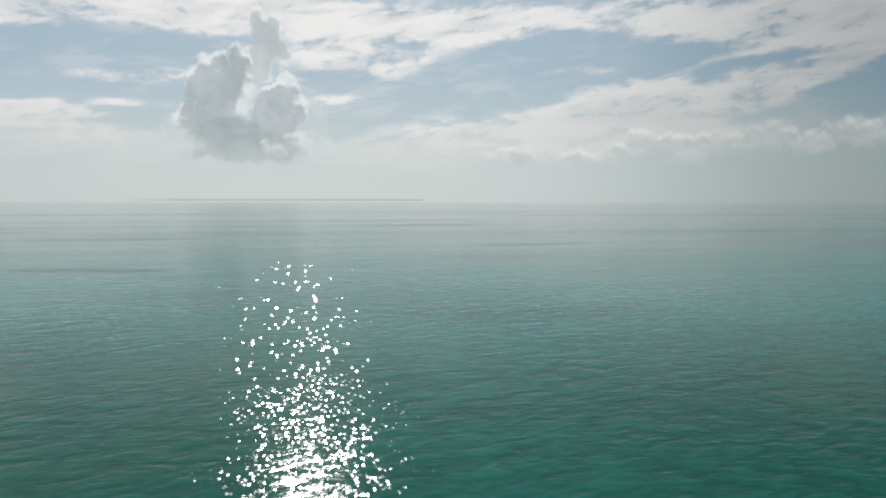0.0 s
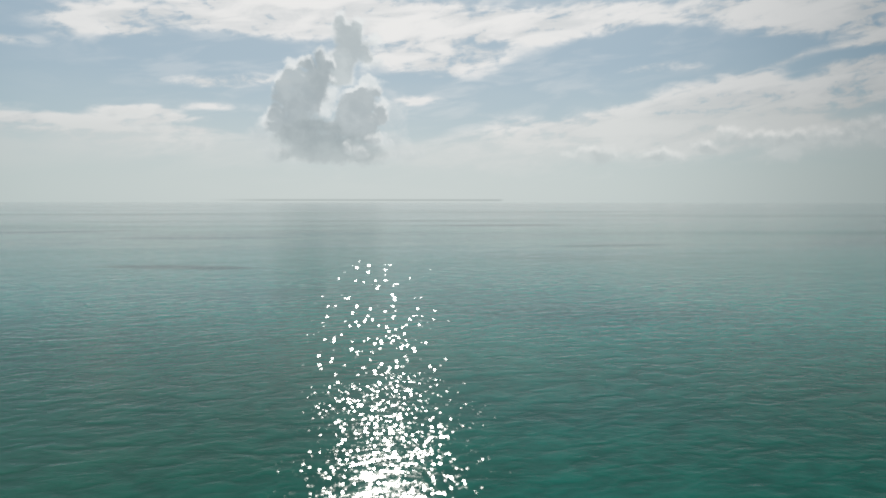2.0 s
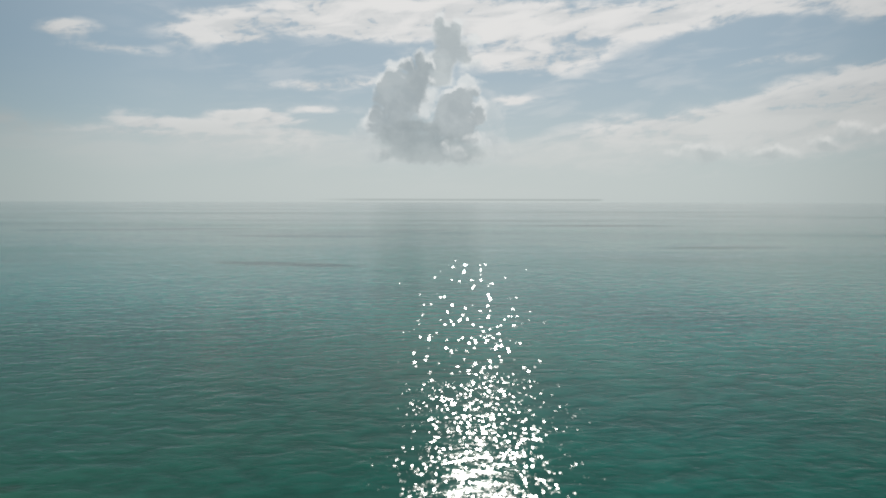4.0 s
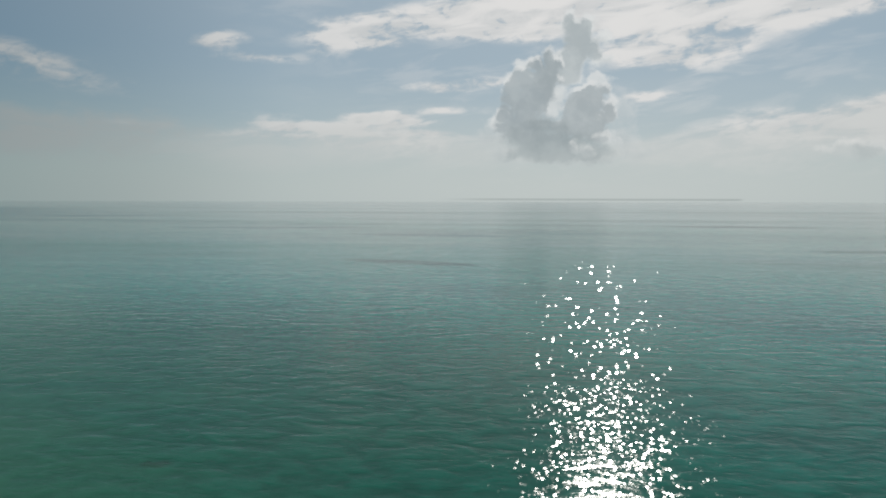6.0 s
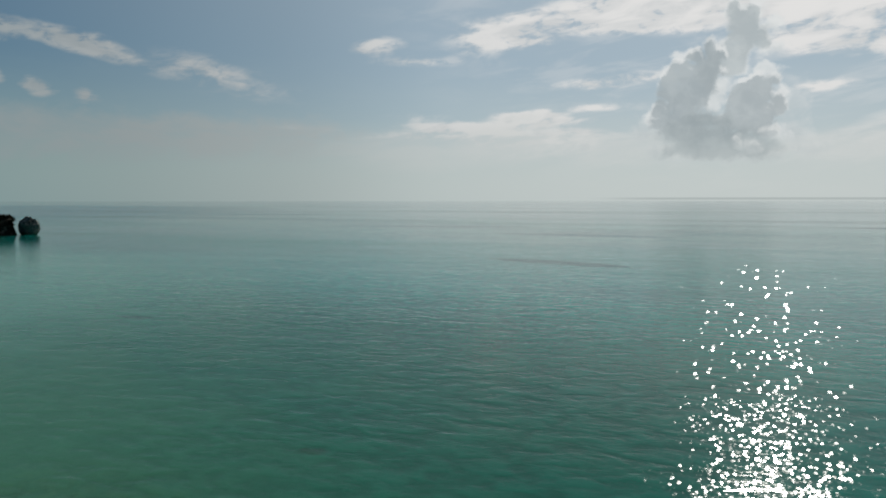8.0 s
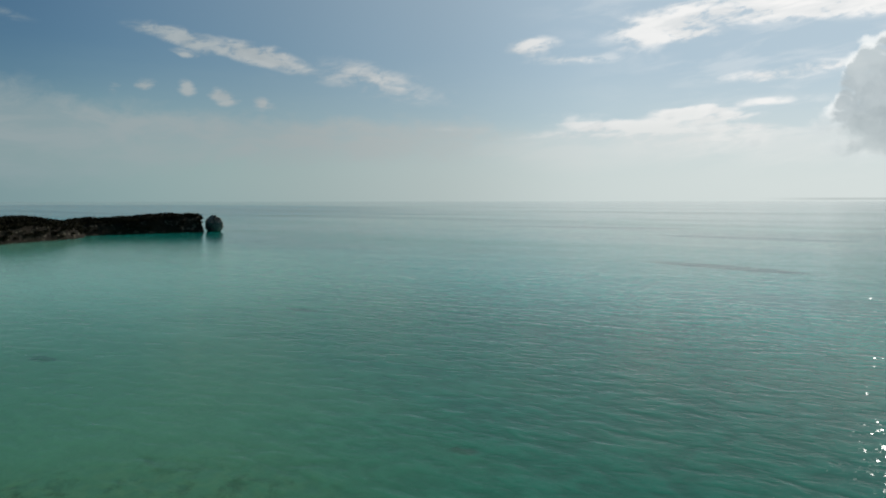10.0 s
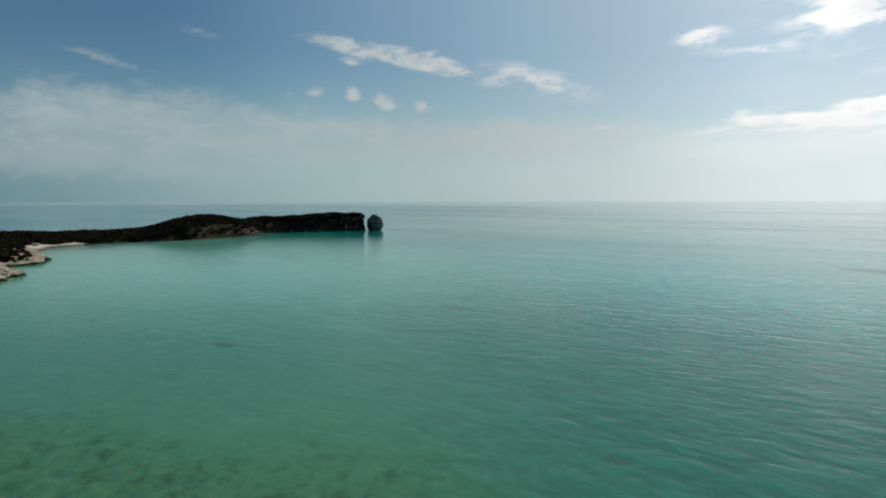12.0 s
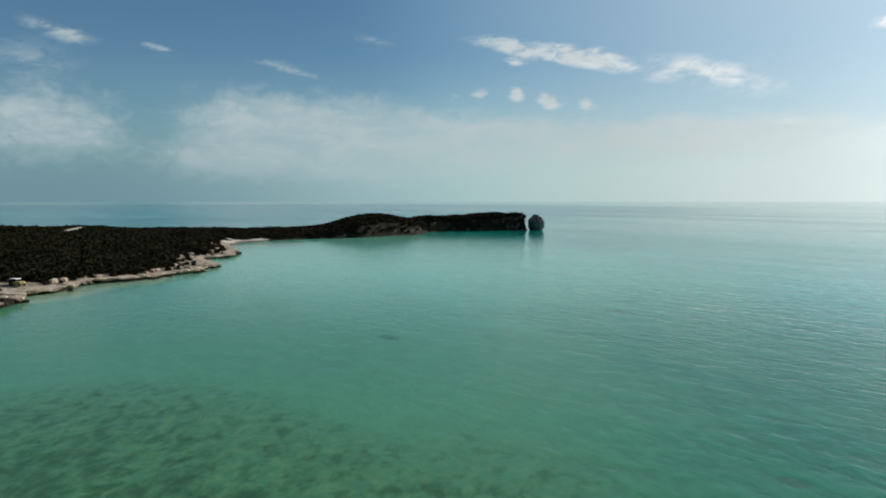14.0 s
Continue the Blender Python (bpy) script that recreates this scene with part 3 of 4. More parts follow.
# ---------------------------------------------------------------- sea
RIM = 14000.0
bm = bmesh.new()
rings = [0, 30, 60, 120, 250, 500, 1000, 2000, 4000, 8000, RIM]
last = None
for r in rings:
    ring = [bm.verts.new((r * math.cos(a * math.tau / 96), r * math.sin(a * math.tau / 96), 0)) for a in range(96 if r else 1)]
    if last:
        for i in range(96):
            j = (i + 1) % 96
            bm.faces.new([last[0], ring[i], ring[j]] if len(last) == 1 else [last[i], ring[i], ring[j], last[j]])
    last = ring
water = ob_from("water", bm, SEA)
tagged(water, "calm turquoise sea with small wind waves and glitter", "sea", kind="structure")

# ---------------------------------------------------------------- land
COAST = [(-128, -62), (-150, -56), (-159, -54.5), (-163, -52.5), (-168, -54), (-174, -57.5), (-176, -52), (-184, -48), (-189, -48.7), (-195, -47),
         (-197, -41), (-204, -32), (-211, -28), (-218, -22), (-236, -18.5), (-244, -22), (-256, -26), (-266, -25), (-269, -17), (-288, -14.5),
         (-309, -18), (-337, -21.5), (-350, -17), (-361, -13), (-371, -6), (-381, 10), (-386, 20), (-387.5, 35), (-391.5, 50), (-407, 71), (-422, 90.5),
         (-431, 94), (-445.5, 99), (-448, 114), (-449.5, 141), (-451, 170.5), (-462, 175), (-480, 150), (-490, 100),
         (-480, 50), (-468, 10), (-474, -40), (-490, -110), (-505, -220), (-450, -400), (-250, -430), (-120, -300), (-96, -130)]


def inside_distance(x, y):
    """Metres from the coast, positive on land."""
    wx = x + 3.6 * fbm(x / 9, y / 9, 4, 3.0)
    wy = y + 3.6 * fbm(x / 9, y / 9, 4, 9.0)
    best = np.full(x.shape, 1e9)
    odd = np.zeros(x.shape, bool)
    for (ax, ay), (bx, by) in zip(COAST, COAST[1:] + COAST[:1]):
        dx, dy = bx - ax, by - ay
        t = np.clip(((wx - ax) * dx + (wy - ay) * dy) / (dx * dx + dy * dy), 0, 1)
        best = np.minimum(best, np.hypot(wx - ax - t * dx, wy - ay - t * dy))
        cross = (ay > wy) != (by > wy)
        odd ^= cross & (wx < ax + (wy - ay) * dx / (dy if dy else 1e-9))
    return np.where(odd, best, -best)


def land_height(x, y):
    sd = inside_distance(x, y)
    # height of the plateau along the headland: low behind the beach, two humps of the bluff
    top = 4.1 + 1.0 * ease(y, -20, 20) + 5.4 * np.exp(-((y - 66) / 22) ** 2) + 3.3 * ease(y, 85, 110) + 4.1 * ease(y, 112, 170)
    top = top + 1.4 * fbm(x / 35, y / 35, 3, 5.0)
    bluff = ease(y, 18, 46) * ease(-x, 300, 380)
    shelf = 1.10 * ease(sd, 0.0, 0.9) + 0.5 * ease(sd, 5, 14) + np.maximum(top - 1.35, 0) * ease(sd, 8, 60)
    crag = 1.1 * fbm(x / 4, y / 4, 3, 61.0)
    wall = np.maximum(top, 1.0) * (0.34 * ease(sd, 0.0, 1.0) + 0.48 * ease(sd + crag, 1.0, 2.6) + 0.18 * ease(sd, 3, 14))
    h = shelf * (1 - bluff) + wall * bluff
    # the sandy beach slopes gently
    sand = np.exp(-(((x + 358) / 19) ** 2 + ((y + 11) / 12) ** 2))
    h = h * (1 - sand) + sand * np.clip(sd * 0.12, 0, 2.2)
    h = h + 1.7 * np.exp(-(((x + 432) / 20) ** 2 + ((y + 105) / 12) ** 2))      # a low rise with the track
    h = h + np.clip(sd, 0, 3) / 3 * (0.9 * fbm(x / 6, y / 6, 4, 1.0)) * (0.6 + 1.4 * bluff)
    return np.where(sd > 0, np.maximum(h, 0.05), np.maximum(sd * 0.6, -1.0)), sd


STEP = 1.0
gx, gy = np.meshgrid(np.arange(-515, -88, STEP), np.arange(-130, 182, STEP), indexing="ij")
gz, gs = land_height(gx, gy)
jx = gx + 0.7 * fbm(gx / 2.7 + gz, gy / 2.7, 3, 21.0) * STEP
jy = gy + 0.7 * fbm(gx / 2.7, gy / 2.7 + gz, 3, 22.0) * STEP


def land_mesh(name, keep, mat):
    nx, ny = gx.shape
    ids = np.arange(nx * ny).reshape(nx, ny)
    quads = np.stack([ids[:-1, :-1], ids[1:, :-1], ids[1:, 1:], ids[:-1, 1:]], -1)[keep]
    used, faces = np.unique(quads, return_inverse=True)
    verts = np.stack([jx.ravel(), jy.ravel(), gz.ravel()], 1)[used]
    return mesh_from(name, verts, faces.reshape(-1, 4), mat, True)


on_land = np.maximum.reduce([gs[:-1, :-1], gs[1:, :-1], gs[1:, 1:], gs[:-1, 1:]]) > -1.5
is_bluff = (gy[:-1, :-1] > -5 + 3 * fbm(gx[:-1, :-1] / 9, gy[:-1, :-1] / 9, 3, 71.0)) & (gx[:-1, :-1] < -366)
is_sand = (np.exp(-(((gx + 358) / 19) ** 2 + ((gy + 11) / 12) ** 2)) > 0.3)[:-1, :-1] & (gs[:-1, :-1] < 16)
ground = land_mesh("ground", on_land & ~is_bluff & ~is_sand, LAND)
tagged(ground, "low limestone shore of bare rock and dark soil under scrub", "ground", kind="structure")
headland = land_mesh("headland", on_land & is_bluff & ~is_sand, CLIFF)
tagged(headland, "dark weathered limestone bluff with a scrub-covered top", "headland")
beach = land_mesh("beach", on_land & is_sand, SAND)
tagged(beach, "small pale sand beach in a rocky cove", "beach", kind="structure")
# the land goes on behind, out of sight
gx, gy = np.meshgrid(np.arange(-520, -80, 8.0), np.arange(-440, -121, 8.0), indexing="ij")
gz, gs = land_height(gx, gy)
gz = gz - 0.3
jx, jy = gx, gy
on_land = np.maximum.reduce([gs[:-1, :-1], gs[1:, :-1], gs[1:, 1:], gs[:-1, 1:]]) > -1.5
inland = land_mesh("ground_inland", on_land, LAND)
tagged(inland, "flat scrub-covered limestone land away from the shore", "ground", kind="structure")


def lump(bm, size, seed, rough=0.25, detail=2, at=(0, 0, 0), flat=0.0):
    """A broken rock: a rounded block pushed in and out, with a flattened top."""
    made = bmesh.ops.create_icosphere(bm, subdivisions=detail, radius=1.0)["verts"]
    for v in made:
        d = v.co.normalized()
        r = 1.0 + rough * (noise.fractal(d * 1.3 + Vector((seed * 7.1, seed * 3.3, seed)), 1.0, 2.0, 4) + 0.4 * noise.cell(d * 2.2 + Vector((seed, 0, 0))))
        v.co = Vector((d.x * size[0], d.y * size[1], d.z * size[2])) * r
        if flat and v.co.z > size[2] * flat:
            v.co.z = size[2] * flat + (v.co.z - size[2] * flat) * 0.15
        v.co += Vector(at)
    return made


# ---------------------------------------------------------------- the sea stack off the point
def sea_stack(x, y):
    bm = bmesh.new()
    made = bmesh.ops.create_icosphere(bm, subdivisions=5, radius=1.0)["verts"]
    for v in made:
        d = v.co.normalized()
        r = 1.0 + 0.17 * noise.fractal(d * 1.9 + Vector((3, 1, 8)), 1.0, 2.0, 5) + 0.06 * noise.cell(d * 4)
        q = (abs(d.x) ** 5 + abs(d.y) ** 5 + abs(d.z) ** 5) ** (-1 / 5)      # a block with worn corners
        w = Vector((d.x * 5.2, d.y * 5.0, d.z * 5.2)) * (r * (0.30 + 0.70 * q))
        w.z += 4.6
        if w.z > 6.0:                      # rises to a blunt crest towards the open sea
            k = min(1.0, (w.z - 6.0) / 3.5)
            w.z += 1.5 * k * math.exp(-((w.y + 0.4) / 1.6) ** 2) - 0.5 * k
            w.x, w.y = w.x * (1 - 0.12 * k), w.y * (1 - 0.04 * k)
        if 0.0 < w.z < 1.6:                # notched by the waves
            k = 1 - 0.08 * math.sin(math.pi * w.z / 1.6)
            w.x, w.y = w.x * k, w.y * k
        w.z = max(w.z, -1.0)
        v.co = w
    ob = ob_from("sea_rock", bm, STACK)
    ob.location = (x, y, 0)
    return tagged(ob, "dark blocky limestone sea rock notched at the water line", "rock")


sea_stack(-452.5, 179.0)

# ---------------------------------------------------------------- scrub over the land
def clump(count, seed, leaf):
    """Leaf quads of one low shrub about a metre across and a metre high, as arrays; the crown is uneven and open at its edge."""
    rng = np.random.default_rng(seed)
    d = rng.normal(size=(count, 3))
    d[:, 2] = np.abs(d[:, 2]) * 0.9
    d /= np.linalg.norm(d, axis=1)[:, None]
    lobe = 0.75 + 0.35 * np.sin(3 * np.arctan2(d[:, 1], d[:, 0]) + seed) * (1 - d[:, 2]) + 0.18 * rng.normal(size=count)
    c = d * np.clip(lobe, 0.35, 1.25)[:, None] * [0.60, 0.60, 0.85]
    c[:, 2] += 0.12
    a = rng.normal(size=(count, 3))
    a /= np.linalg.norm(a, axis=1)[:, None]
    b = np.cross(a, rng.normal(size=(count, 3)))
    b /= np.linalg.norm(b, axis=1)[:, None]
    s = leaf * rng.uniform(0.6, 1.3, (count, 1))
    quads = np.stack([c - a * s - b * s * 0.6, c + a * s * 0.3 - b * s * 0.8, c + a * s + b * s * 0.5, c - a * s * 0.4 + b * s], 1)
    return quads.reshape(-1, 3)


TRACK = [(-398, -107), (-416, -107), (-436, -104), (-455, -99)]


def scrub_wanted(x, y):
    """How far a place lies behind the edge of the scrub, in metres (negative: bare)."""
    sd = inside_distance(x, y)
    h, _ = land_height(x, y)
    bluff = ease(y, 25, 55) * ease(-x, 300, 380)
    bluff = np.maximum(bluff, ease(-x, 356, 368))
    edge = (8.0 + 9.0 * fbm(x / 16, y / 16, 3, 31.0)) * (1 - bluff) + np.where(y < 96, 0.35 + 2.6 * np.clip(fbm(x / 5, y / 5, 3, 33.0), -0.05, 1), 0.9 + 4.0 * np.clip(fbm(x / 7, y / 7, 3, 33.0), -0.12, 1)) * bluff
    edge = edge + 4.0 * np.exp(-(((x + 262) / 26) ** 2 + ((y + 28) / 12) ** 2)) + 5.0 * np.exp(-(((x + 345) / 16) ** 2 + ((y + 20) / 10) ** 2)) + 8.0 * np.exp(-(((x + 366) / 11) ** 2 + ((y + 10) / 9) ** 2))
    away = np.full(x.shape, 1e9)
    for (ax, ay), (bx, by) in zip(TRACK, TRACK[1:]):
        dx, dy = bx - ax, by - ay
        t = np.clip(((x - ax) * dx + (y - ay) * dy) / (dx * dx + dy * dy), 0, 1)
        away = np.minimum(away, np.hypot(x - ax - t * dx, y - ay - t * dy))
    bare = (fbm(x / 12, y / 12, 3, 41.0) > 0.27) & (sd < 40)
    # open patches behind the cove and along the rock shelf
    for px, py, rx, ry in ((-386, -27, 4.0, 8.0), (-368, -22, 6.0, 4.0), (-224, -28, 5.0, 3.0), (-212, -33.5, 4.0, 2.5), (-260, -44, 4.0, 1.5), (-376, -4, 5.0, 4.0), (-280, -22, 7.0, 4.0)):
        bare = bare | (np.hypot((x - px) / rx, (y - py) / ry) + 0.9 * fbm(x / 5, y / 5, 2, 43.0) < 1)
    jeep_clear = np.hypot(x + 184, y + 59.5) > 6.0
    return np.where((away > 4.6) & ~bare & jeep_clear, sd - np.maximum(edge, 0.5), -1.0)


def spread(x0, x1, y0, y1, gap, seed):
    rng = np.random.default_rng(seed)
    x, y = np.meshgrid(np.arange(x0, x1, gap), np.arange(y0, y1, gap), indexing="ij")
    x, y = x.ravel() + rng.uniform(-0.5, 0.5, x.size) * gap, y.ravel() + rng.uniform(-0.5, 0.5, x.size) * gap
    keep = scrub_wanted(x, y) > 0
    return x[keep], y[keep], rng


def scrub(name, box, gap, leaves, leaf, size, label, seed):
    x, y, rng = spread(*box, gap, seed)
    z, _ = land_height(x, y)
    protos = [clump(leaves, seed * 10 + i, leaf) for i in range(6)]
    chunks = []
    for i in range(6):
        mine = np.arange(len(x)) % 6 == i
        if not mine.any():
            continue
        n_here = int(mine.sum())
        turn, big = rng.uniform(0, math.tau, n_here), rng.uniform(*size, n_here)
        tall = big * rng.uniform(0.45, 0.62, n_here) * (0.8 + 0.9 * np.clip(fbm(x[mine] / 20, y[mine] / 20, 2, 51.0) + 0.3, 0, 1))
        c, s = np.cos(turn)[:, None], np.sin(turn)[:, None]
        px, py, pz = protos[i].T
        chunks.append(np.stack([x[mine][:, None] + (px * c - py * s) * big[:, None], y[mine][:, None] + (px * s + py * c) * big[:, None],
                                z[mine][:, None] - 0.1 + pz * tall[:, None]], -1).reshape(-1, 3))
    verts = np.concatenate(chunks)
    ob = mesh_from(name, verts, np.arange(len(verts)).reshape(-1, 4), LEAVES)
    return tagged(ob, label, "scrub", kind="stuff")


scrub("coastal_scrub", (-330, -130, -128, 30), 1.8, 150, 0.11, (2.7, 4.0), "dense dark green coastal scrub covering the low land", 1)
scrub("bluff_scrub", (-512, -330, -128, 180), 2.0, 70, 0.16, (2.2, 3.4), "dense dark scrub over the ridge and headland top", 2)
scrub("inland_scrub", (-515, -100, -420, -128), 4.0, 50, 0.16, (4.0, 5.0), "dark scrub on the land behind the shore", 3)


# single shrubs along the edge of the rock shelf
def shrub():
    root = new("shrub")
    quads = clump(260, 77, 0.12)
    crown = mesh_from("crown", quads, np.arange(len(quads)).reshape(-1, 4), LEAVES)
    crown.parent = root
    for k in range(4):
        bm = bmesh.new()
        a = k * 1.7
        tip = Vector((math.cos(a) * 0.3, math.sin(a) * 0.3, 0.62))
        bmesh.ops.create_cone(bm, cap_ends=True, segments=6, radius1=0.045, radius2=0.015, depth=tip.length)
        turn = Vector((0, 0, 1)).rotation_difference(tip).to_matrix().to_4x4()
        bmesh.ops.transform(bm, matrix=Matrix.Translation(tip / 2 - Vector((0, 0, 0.12))) @ turn, verts=bm.verts)
        part("stem", bm, STEM, root)
    return tagged(root, "low dark green shrub growing on bare limestone", "shrub", "shrubs along the shore")


def ground_at(x, y):
    h, _ = land_height(np.array([float(x)]), np.array([float(y)]))
    return float(h[0])


rng = np.random.default_rng(5)
first = None
cand = np.stack([rng.uniform(-350, -150, 6000), rng.uniform(-75, 10, 6000)], 1)
depth = scrub_wanted(cand[:, 0], cand[:, 1])
coast = inside_distance(cand[:, 0], cand[:, 1])
spots = cand[(depth < -0.4) & (depth > -7.0) & (coast > 3.0) & (np.hypot(cand[:, 0] + 183.5, cand[:, 1] + 59) > 7)]
chosen = []
for x, y in spots:
    if len(chosen) < 90 and all((x - a) ** 2 + (y - b) ** 2 > 9 for a, b in chosen):
        chosen.append((x, y))
for x, y in chosen:
    m = pose(x, y, ground_at(x, y) - 0.05, 0, 0, rng.uniform(0, 360))
    k = rng.uniform(0.9, 2.0)
    if first is None:
        first = shrub()
        first.matrix_world = m @ Matrix.Diagonal((k, k, k * 0.8, 1))
    else:
        copy_thing(first, m).scale = (k, k, k * rng.uniform(0.6, 1.0))


# ---------------------------------------------------------------- rock ledges and boulders along the shore
def along_coast(start, end):
    """Points and inland normals every metre along a stretch of the coast list."""
    out = []
    for (ax, ay), (bx, by) in zip(COAST[start:end], COAST[start + 1:end + 1]):
        n_here = max(1, int(math.hypot(bx - ax, by - ay)))
        for i in range(n_here):
            t = i / n_here
            out.append((ax + (bx - ax) * t, ay + (by - ay) * t))
    return out


def coast_point(x, y):
    """Moves a point to the water's edge."""
    for _ in range(6):
        e = 0.5
        q = inside_distance(np.array([x, x + e, x]), np.array([y, y, y + e]))
        gxx, gyy = (q[1] - q[0]) / e, (q[2] - q[0]) / e
        g2 = max(gxx * gxx + gyy * gyy, 0.2)
        x, y = x - 0.7 * q[0] * gxx / g2, y - 0.7 * q[0] * gyy / g2
    return x, y, gxx, gyy


def ledge(seed, length, width, thick):
    bm = bmesh.new()
    made = lump(bm, (length / 2, width / 2, thick), seed, 0.30, 3, flat=0.30)
    for v in made:
        if v.co.z < 0:          # eaten away underneath by the waves
            v.co.x *= 0.86
            v.co.y *= 0.80
    ob = ob_from("rock_ledge", bm, LEDGE)
    for poly in ob.data.polygons:
        poly.use_smooth = False
    return ob


stations = along_coast(0, 24)
i, k = 0, 0
while i < len(stations) - 1:
    x, y, nx, ny = coast_point(*stations[i])
    size = rng.uniform(4.0, 9.0)
    deep = rng.uniform(2.5, 4.5)
    ob = ledge(100 + k, size, deep, rng.uniform(0.55, 0.95))
    x2, y2 = stations[min(i + 4, len(stations) - 1)]
    turn = math.degrees(math.atan2(y2 - stations[i][1], x2 - stations[i][0]))
    length = math.hypot(nx, ny) or 1.0
    inward = rng.uniform(-0.6, 0.7)
    if not (-379 < x < -342 and -30 < y < 5):
        ob.matrix_world = pose(x + nx / length * inward, y + ny / length * inward, rng.uniform(0.85, 1.1), rng.uniform(-3, 3), rng.uniform(-3, 3), turn + rng.uniform(-12, 12))
        tagged(ob, "flat pale limestone ledge undercut at the water line", "rock", "rock ledges along the shore")
    else:
        bpy.data.objects.remove(ob)
    i += int(size * 0.75)
    k += 1


def boulder(x, y, size, seed, label, sink=0.25, mat=None):
    bm = bmesh.new()
    lump(bm, size, seed, 0.35, 3, flat=0.7)
    ob = ob_from("boulder", bm, mat or LEDGE)
    ob.matrix_world = pose(x, y, max(ground_at(x, y), 0.0) + size[2] * (1 - sink) * 0.6, 0, 0, seed * 47)
    return tagged(ob, label, "rock")


# the boulder's shaded hollow is put in as dark rock under a pale slab
boulder(-157.9, -54.0, (2.1, 1.7, 1.5), 3, "large wave-worn boulder at the water's edge, dark for its shaded hollow", mat=CLIFF)
cap = ledge(61, 4.6, 3.4, 0.5)
cap.matrix_world = pose(-158.6, -54.4, max(ground_at(-157.9, -54.0), 0.0) + 1.75, 4, -5, 40)
tagged(cap, "pale limestone slab added as the boulder's top", "rock")
boulder(-187.0, -54.0, (1.1, 0.9, 0.7), 4, "squat dark boulder on the bare rock shelf", mat=CLIFF)
n_small = 0
for x, y in spots[300:]:
    if n_small < 46 and rng.random() < 0.4:
        s = rng.uniform(0.4, 1.1)
        tagged(boulder(x, y, (s * rng.uniform(0.9, 1.6), s, s * rng.uniform(0.5, 0.9)), 20 + n_small, "pale broken limestone boulder among the shrubs"), group="boulders on the rock shelf")
        n_small += 1

# dark rubble added along the water line for the ledges' undercut shade
for k in range(110):
    x, y, nx, ny = coast_point(*stations[int(rng.uniform(0, len(stations) - 1))])
    if -379 < x < -344 and y > -30:
        continue
    length = math.hypot(nx, ny) or 1.0
    out = rng.uniform(-1.6, 0.4)
    s = rng.uniform(0.35, 0.95)
    ob = boulder(x + nx / length * out, y + ny / length * out, (s * rng.uniform(1.0, 2.0), s, s * rng.uniform(0.5, 0.8)), 200 + k, "dark wet limestone rubble added as undercut shade at the water line", mat=CLIFF)
    tagged(ob, group="rubble along the water line")

# pale sandy track over the rise
bm = bmesh.new()
rows = []
for (ax, ay), (bx, by) in zip(TRACK, TRACK[1:]):
    d = Vector((bx - ax, by - ay)).normalized()
    side = Vector((-d.y, d.x))
    for i in range(12):
        c = Vector((ax, ay)).lerp(Vector((bx, by)), i / 12)
        rows.append([bm.verts.new((c.x + side.x * w, c.y + side.y * w, ground_at(c.x + side.x * w, c.y + side.y * w) + 0.12)) for w in (-2.4, -1.2, 0.0, 1.2, 2.4)])
for a, b in zip(rows, rows[1:]):
    for j in range(4):
        bm.faces.new([a[j], a[j + 1], b[j + 1], b[j]])
tagged(ob_from("road", bm, SAND), "pale sandy track through the scrub", "track", kind="structure")


# ---------------------------------------------------------------- the parked off-road car
PAINT = plain("yellow_paint", (0.62, 0.48, 0.05), 0.35, 0.0, 0.25)
ROOF = plain("white_roof", (0.78, 0.78, 0.74), 0.5)
BLACK = plain("black_trim", (0.02, 0.02, 0.02), 0.6)
RUBBER = plain("tyre_rubber", (0.025, 0.024, 0.023), 0.9)
STEEL = plain("steel_rim", (0.45, 0.45, 0.46), 0.35, 1.0)
GLASS = plain("dark_glass", (0.015, 0.02, 0.022), 0.06, 0.0, 0.05)
LAMP = plain("lamp_lens", (0.75, 0.75, 0.70), 0.15)
RED = plain("tail_lens", (0.35, 0.02, 0.02), 0.25)


def block(bm, x0, x1, y0, y1, z0, z1, taper=0.0, bevel=0.04):
    made = bmesh.ops.create_cube(bm, size=1.0)["verts"]
    for v in made:
        k = 1 - taper if v.co.z > 0 else 1.0
        v.co = Vector(((x0 + x1) / 2 + v.co.x * (x1 - x0) * k, (y0 + y1) / 2 + v.co.y * (y1 - y0) * k, z0 if v.co.z < 0 else z1))
    edges = {e for v in made for e in v.link_edges}
    bmesh.ops.bevel(bm, geom=list(edges), offset=bevel, segments=2, affect="EDGES")


def piece(name, mat, parent, label, *boxes):
    bm = bmesh.new()
    for b in boxes:
        block(bm, *b)
    return part(name, bm, mat, parent, label)


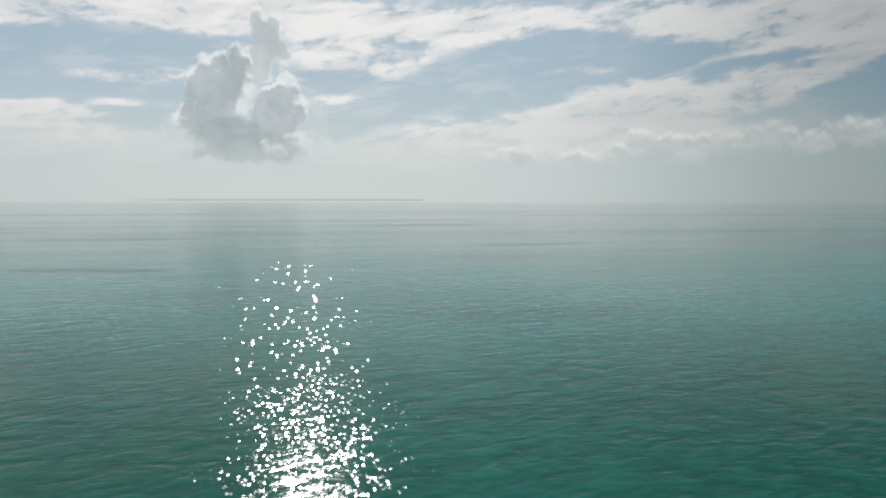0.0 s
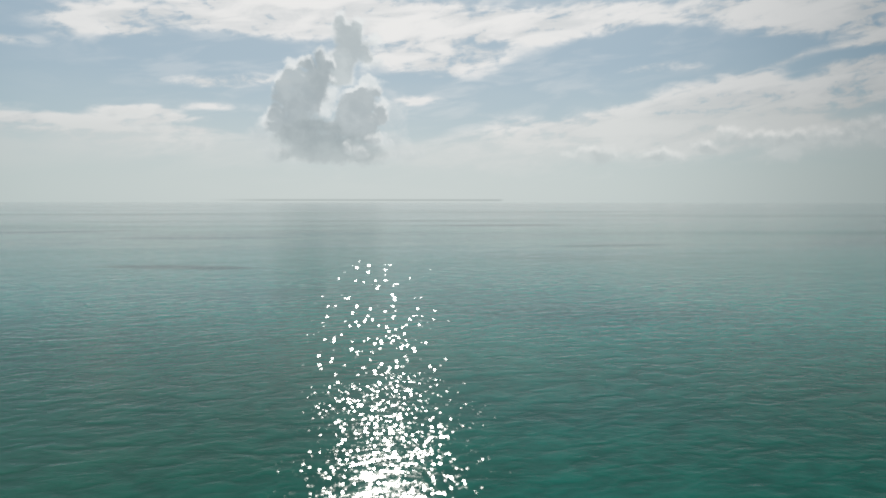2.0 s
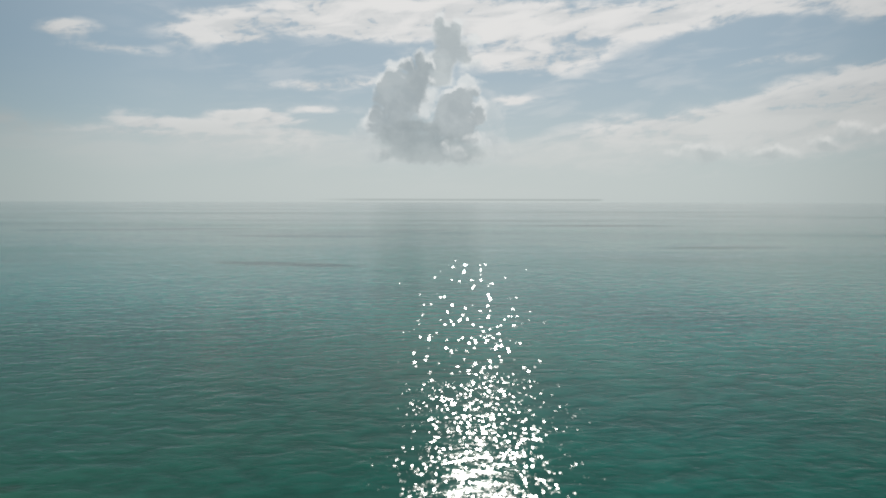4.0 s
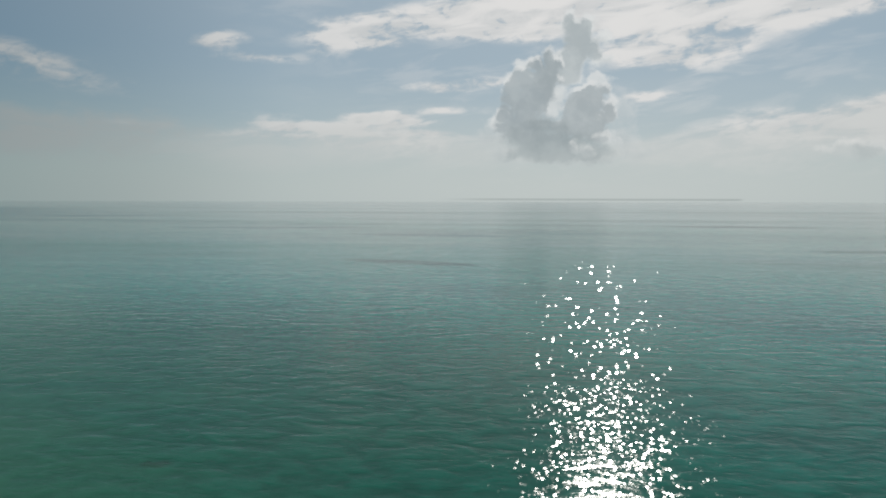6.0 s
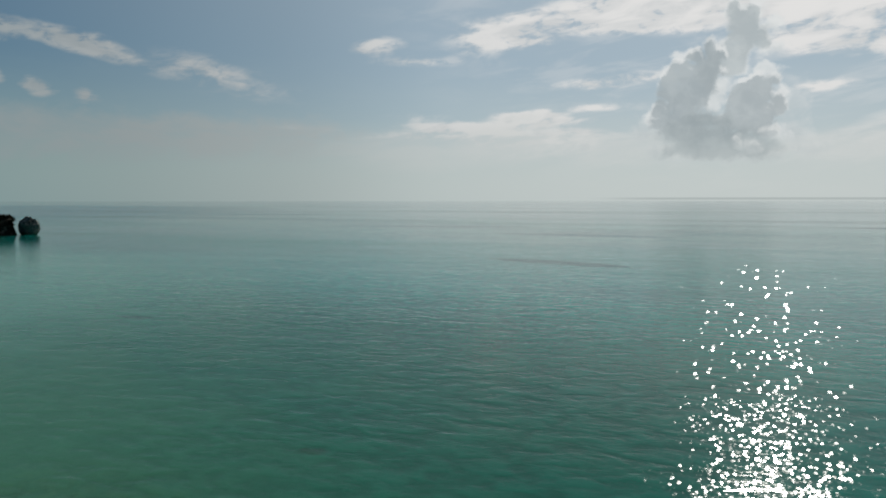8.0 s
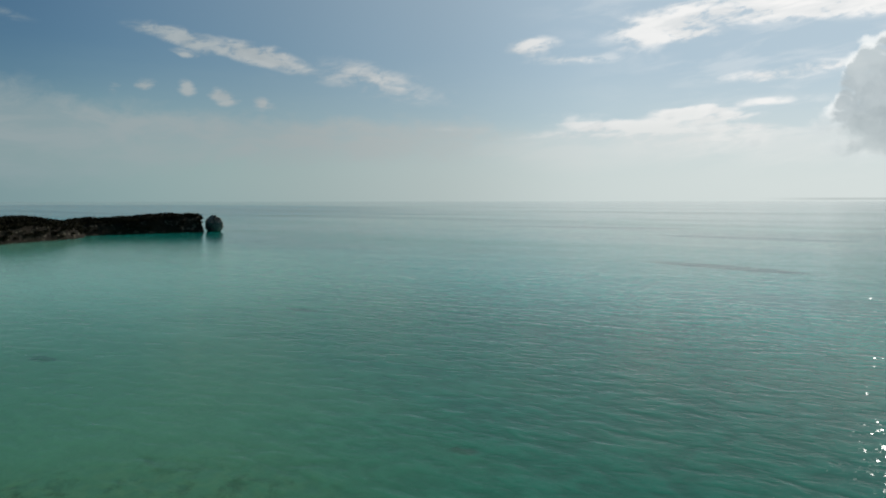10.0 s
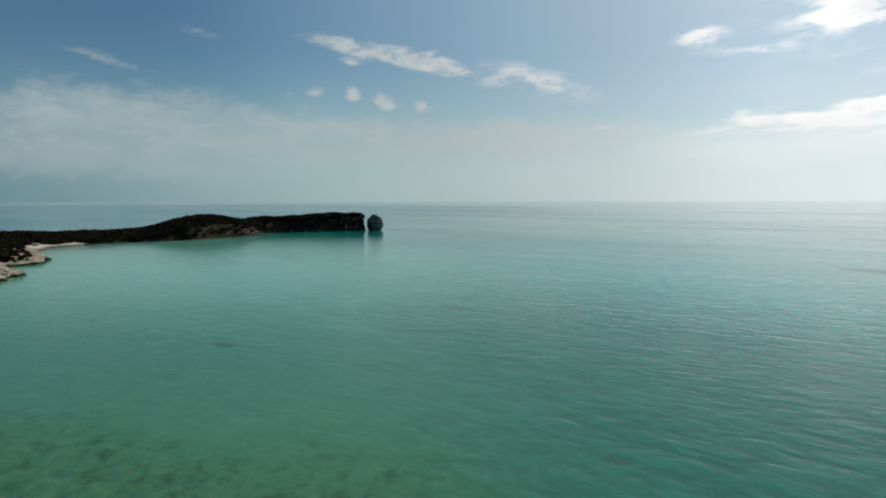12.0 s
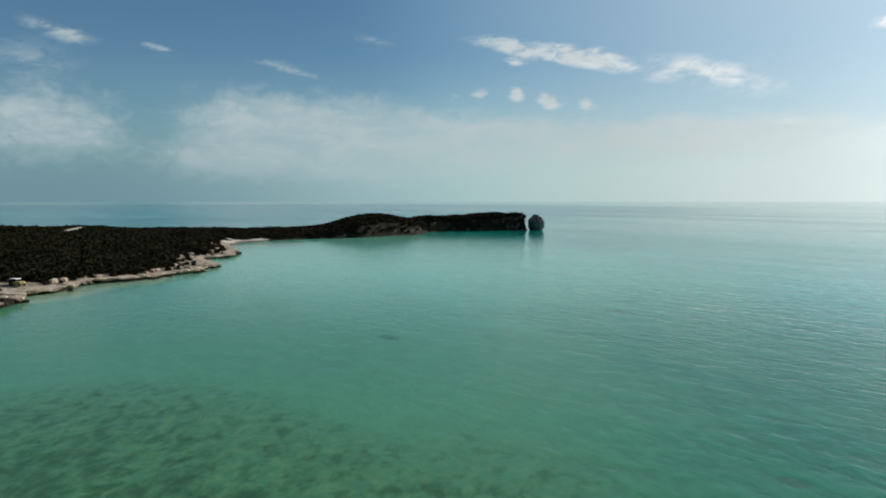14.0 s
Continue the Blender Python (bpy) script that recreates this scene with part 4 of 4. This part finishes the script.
def wheel(car, x, y, z=0.40):
    bm = bmesh.new()
    across = Matrix.Rotation(radians(90), 4, "X")
    ring = 28
    for i in range(ring):
        a0, a1 = i * math.tau / ring, (i + 1) * math.tau / ring
        prof = [(0.24, -0.11), (0.36, -0.12), (0.40, -0.08), (0.40, 0.08), (0.36, 0.12), (0.24, 0.11)]
        for (r0, h0), (r1, h1) in zip(prof, prof[1:]):
            bm.faces.new([bm.verts.new((r * math.cos(a), h, r * math.sin(a))) for r, h, a in ((r0, h0, a0), (r1, h1, a0), (r1, h1, a1), (r0, h0, a1))])
    bmesh.ops.remove_doubles(bm, verts=bm.verts, dist=0.001)
    root = new("wheel")
    root.parent = car
    root.location = (x, y, z)
    part("tyre", bm, RUBBER, root)
    bm = bmesh.new()
    bmesh.ops.create_cone(bm, cap_ends=True, segments=24, radius1=0.25, radius2=0.22, depth=0.16, matrix=across)
    bmesh.ops.create_cone(bm, cap_ends=True, segments=12, radius1=0.07, radius2=0.06, depth=0.22, matrix=across)
    part("rim", bm, STEEL, root)


def jeep(x, y, turn):
    car = new("off_road_car")
    piece("body", PAINT, car, "yellow painted body", (-0.60, 0.55, -0.76, 0.76, 0.52, 1.08, 0.03, 0.06))
    piece("rear_body", BLACK, car, "dark rear body", (-1.95, -0.58, -0.75, 0.75, 0.52, 1.08, 0.03, 0.06), (-1.9, -1.75, -0.7, 0.7, 0.9, 1.12, 0.0, 0.03))
    piece("bonnet", PAINT, car, "yellow bonnet", (0.5, 1.75, -0.62, 0.62, 0.62, 1.12, 0.05, 0.06))
    for side in (-1, 1):
        piece("fender", PAINT, car, "", (0.75, 1.85, side * 0.72 - 0.15, side * 0.72 + 0.15, 0.74, 0.90, 0.06, 0.05))
        piece("door", PAINT, car, "", (-0.55, 0.42, side * 0.765 - 0.02, side * 0.765 + 0.02, 0.56, 1.06, 0.0, 0.015))
        piece("side_window", GLASS, car, "dark side window", (-1.75, -0.62, side * 0.70 - 0.015, side * 0.70 + 0.015, 1.12, 1.66, 0.03, 0.01))
        piece("door_window", GLASS, car, "dark door window", (-0.55, 0.36, side * 0.70 - 0.015, side * 0.70 + 0.015, 1.12, 1.66, 0.05, 0.01))
        piece("headlight", LAMP, car, "", (1.75, 1.80, side * 0.42 - 0.09, side * 0.42 + 0.09, 0.86, 1.04, 0.0, 0.03))
        piece("tail_light", RED, car, "red tail light", (-2.0, -1.95, side * 0.62 - 0.06, side * 0.62 + 0.06, 0.80, 0.98, 0.0, 0.01))
        piece("mirror", BLACK, car, "", (0.40, 0.52, side * 0.90 - 0.08, side * 0.90 + 0.08, 1.18, 1.36, 0.0, 0.03))
        piece("roof_pillar", BLACK, car, "", (0.36, 0.44, side * 0.70 - 0.03, side * 0.70 + 0.03, 1.06, 1.70, 0.0, 0.01), (-0.62, -0.55, side * 0.70 - 0.03, side * 0.70 + 0.03, 1.06, 1.70, 0.0, 0.01), (-1.82, -1.74, side * 0.70 - 0.03, side * 0.70 + 0.03, 1.06, 1.70, 0.0, 0.01))
        for wx in (-1.22, 1.28):
            wheel(car, wx, side * 0.70)
    piece("windscreen", GLASS, car, "dark windscreen", (0.42, 0.46, -0.66, 0.66, 1.12, 1.66, 0.04, 0.01))
    piece("rear_window", GLASS, car, "dark rear window", (-1.80, -1.77, -0.62, 0.62, 1.16, 1.62, 0.04, 0.01))
    piece("roof", ROOF, car, "white hard roof", (-1.90, 0.52, -0.76, 0.76, 1.68, 1.80, 0.04, 0.05))
    piece("grille", BLACK, car, "black slotted grille", (1.74, 1.78, -0.30, 0.30, 0.72, 1.04, 0.0, 0.01))
    piece("bumper", BLACK, car, "", (1.84, 2.0, -0.78, 0.78, 0.50, 0.66, 0.0, 0.03))
    piece("rear_bumper", BLACK, car, "", (-2.08, -1.96, -0.74, 0.74, 0.50, 0.64, 0.0, 0.03))
    piece("chassis", BLACK, car, "", (-1.8, 1.8, -0.5, 0.5, 0.36, 0.56, 0.0, 0.03))
    car.matrix_world = pose(x, y, ground_at(x, y) - 0.02, 0, 0, turn)
    return tagged(car, "yellow off-road car with dark rear and white roof on rock", "car")


jeep(-183.5, -59.2, 58)
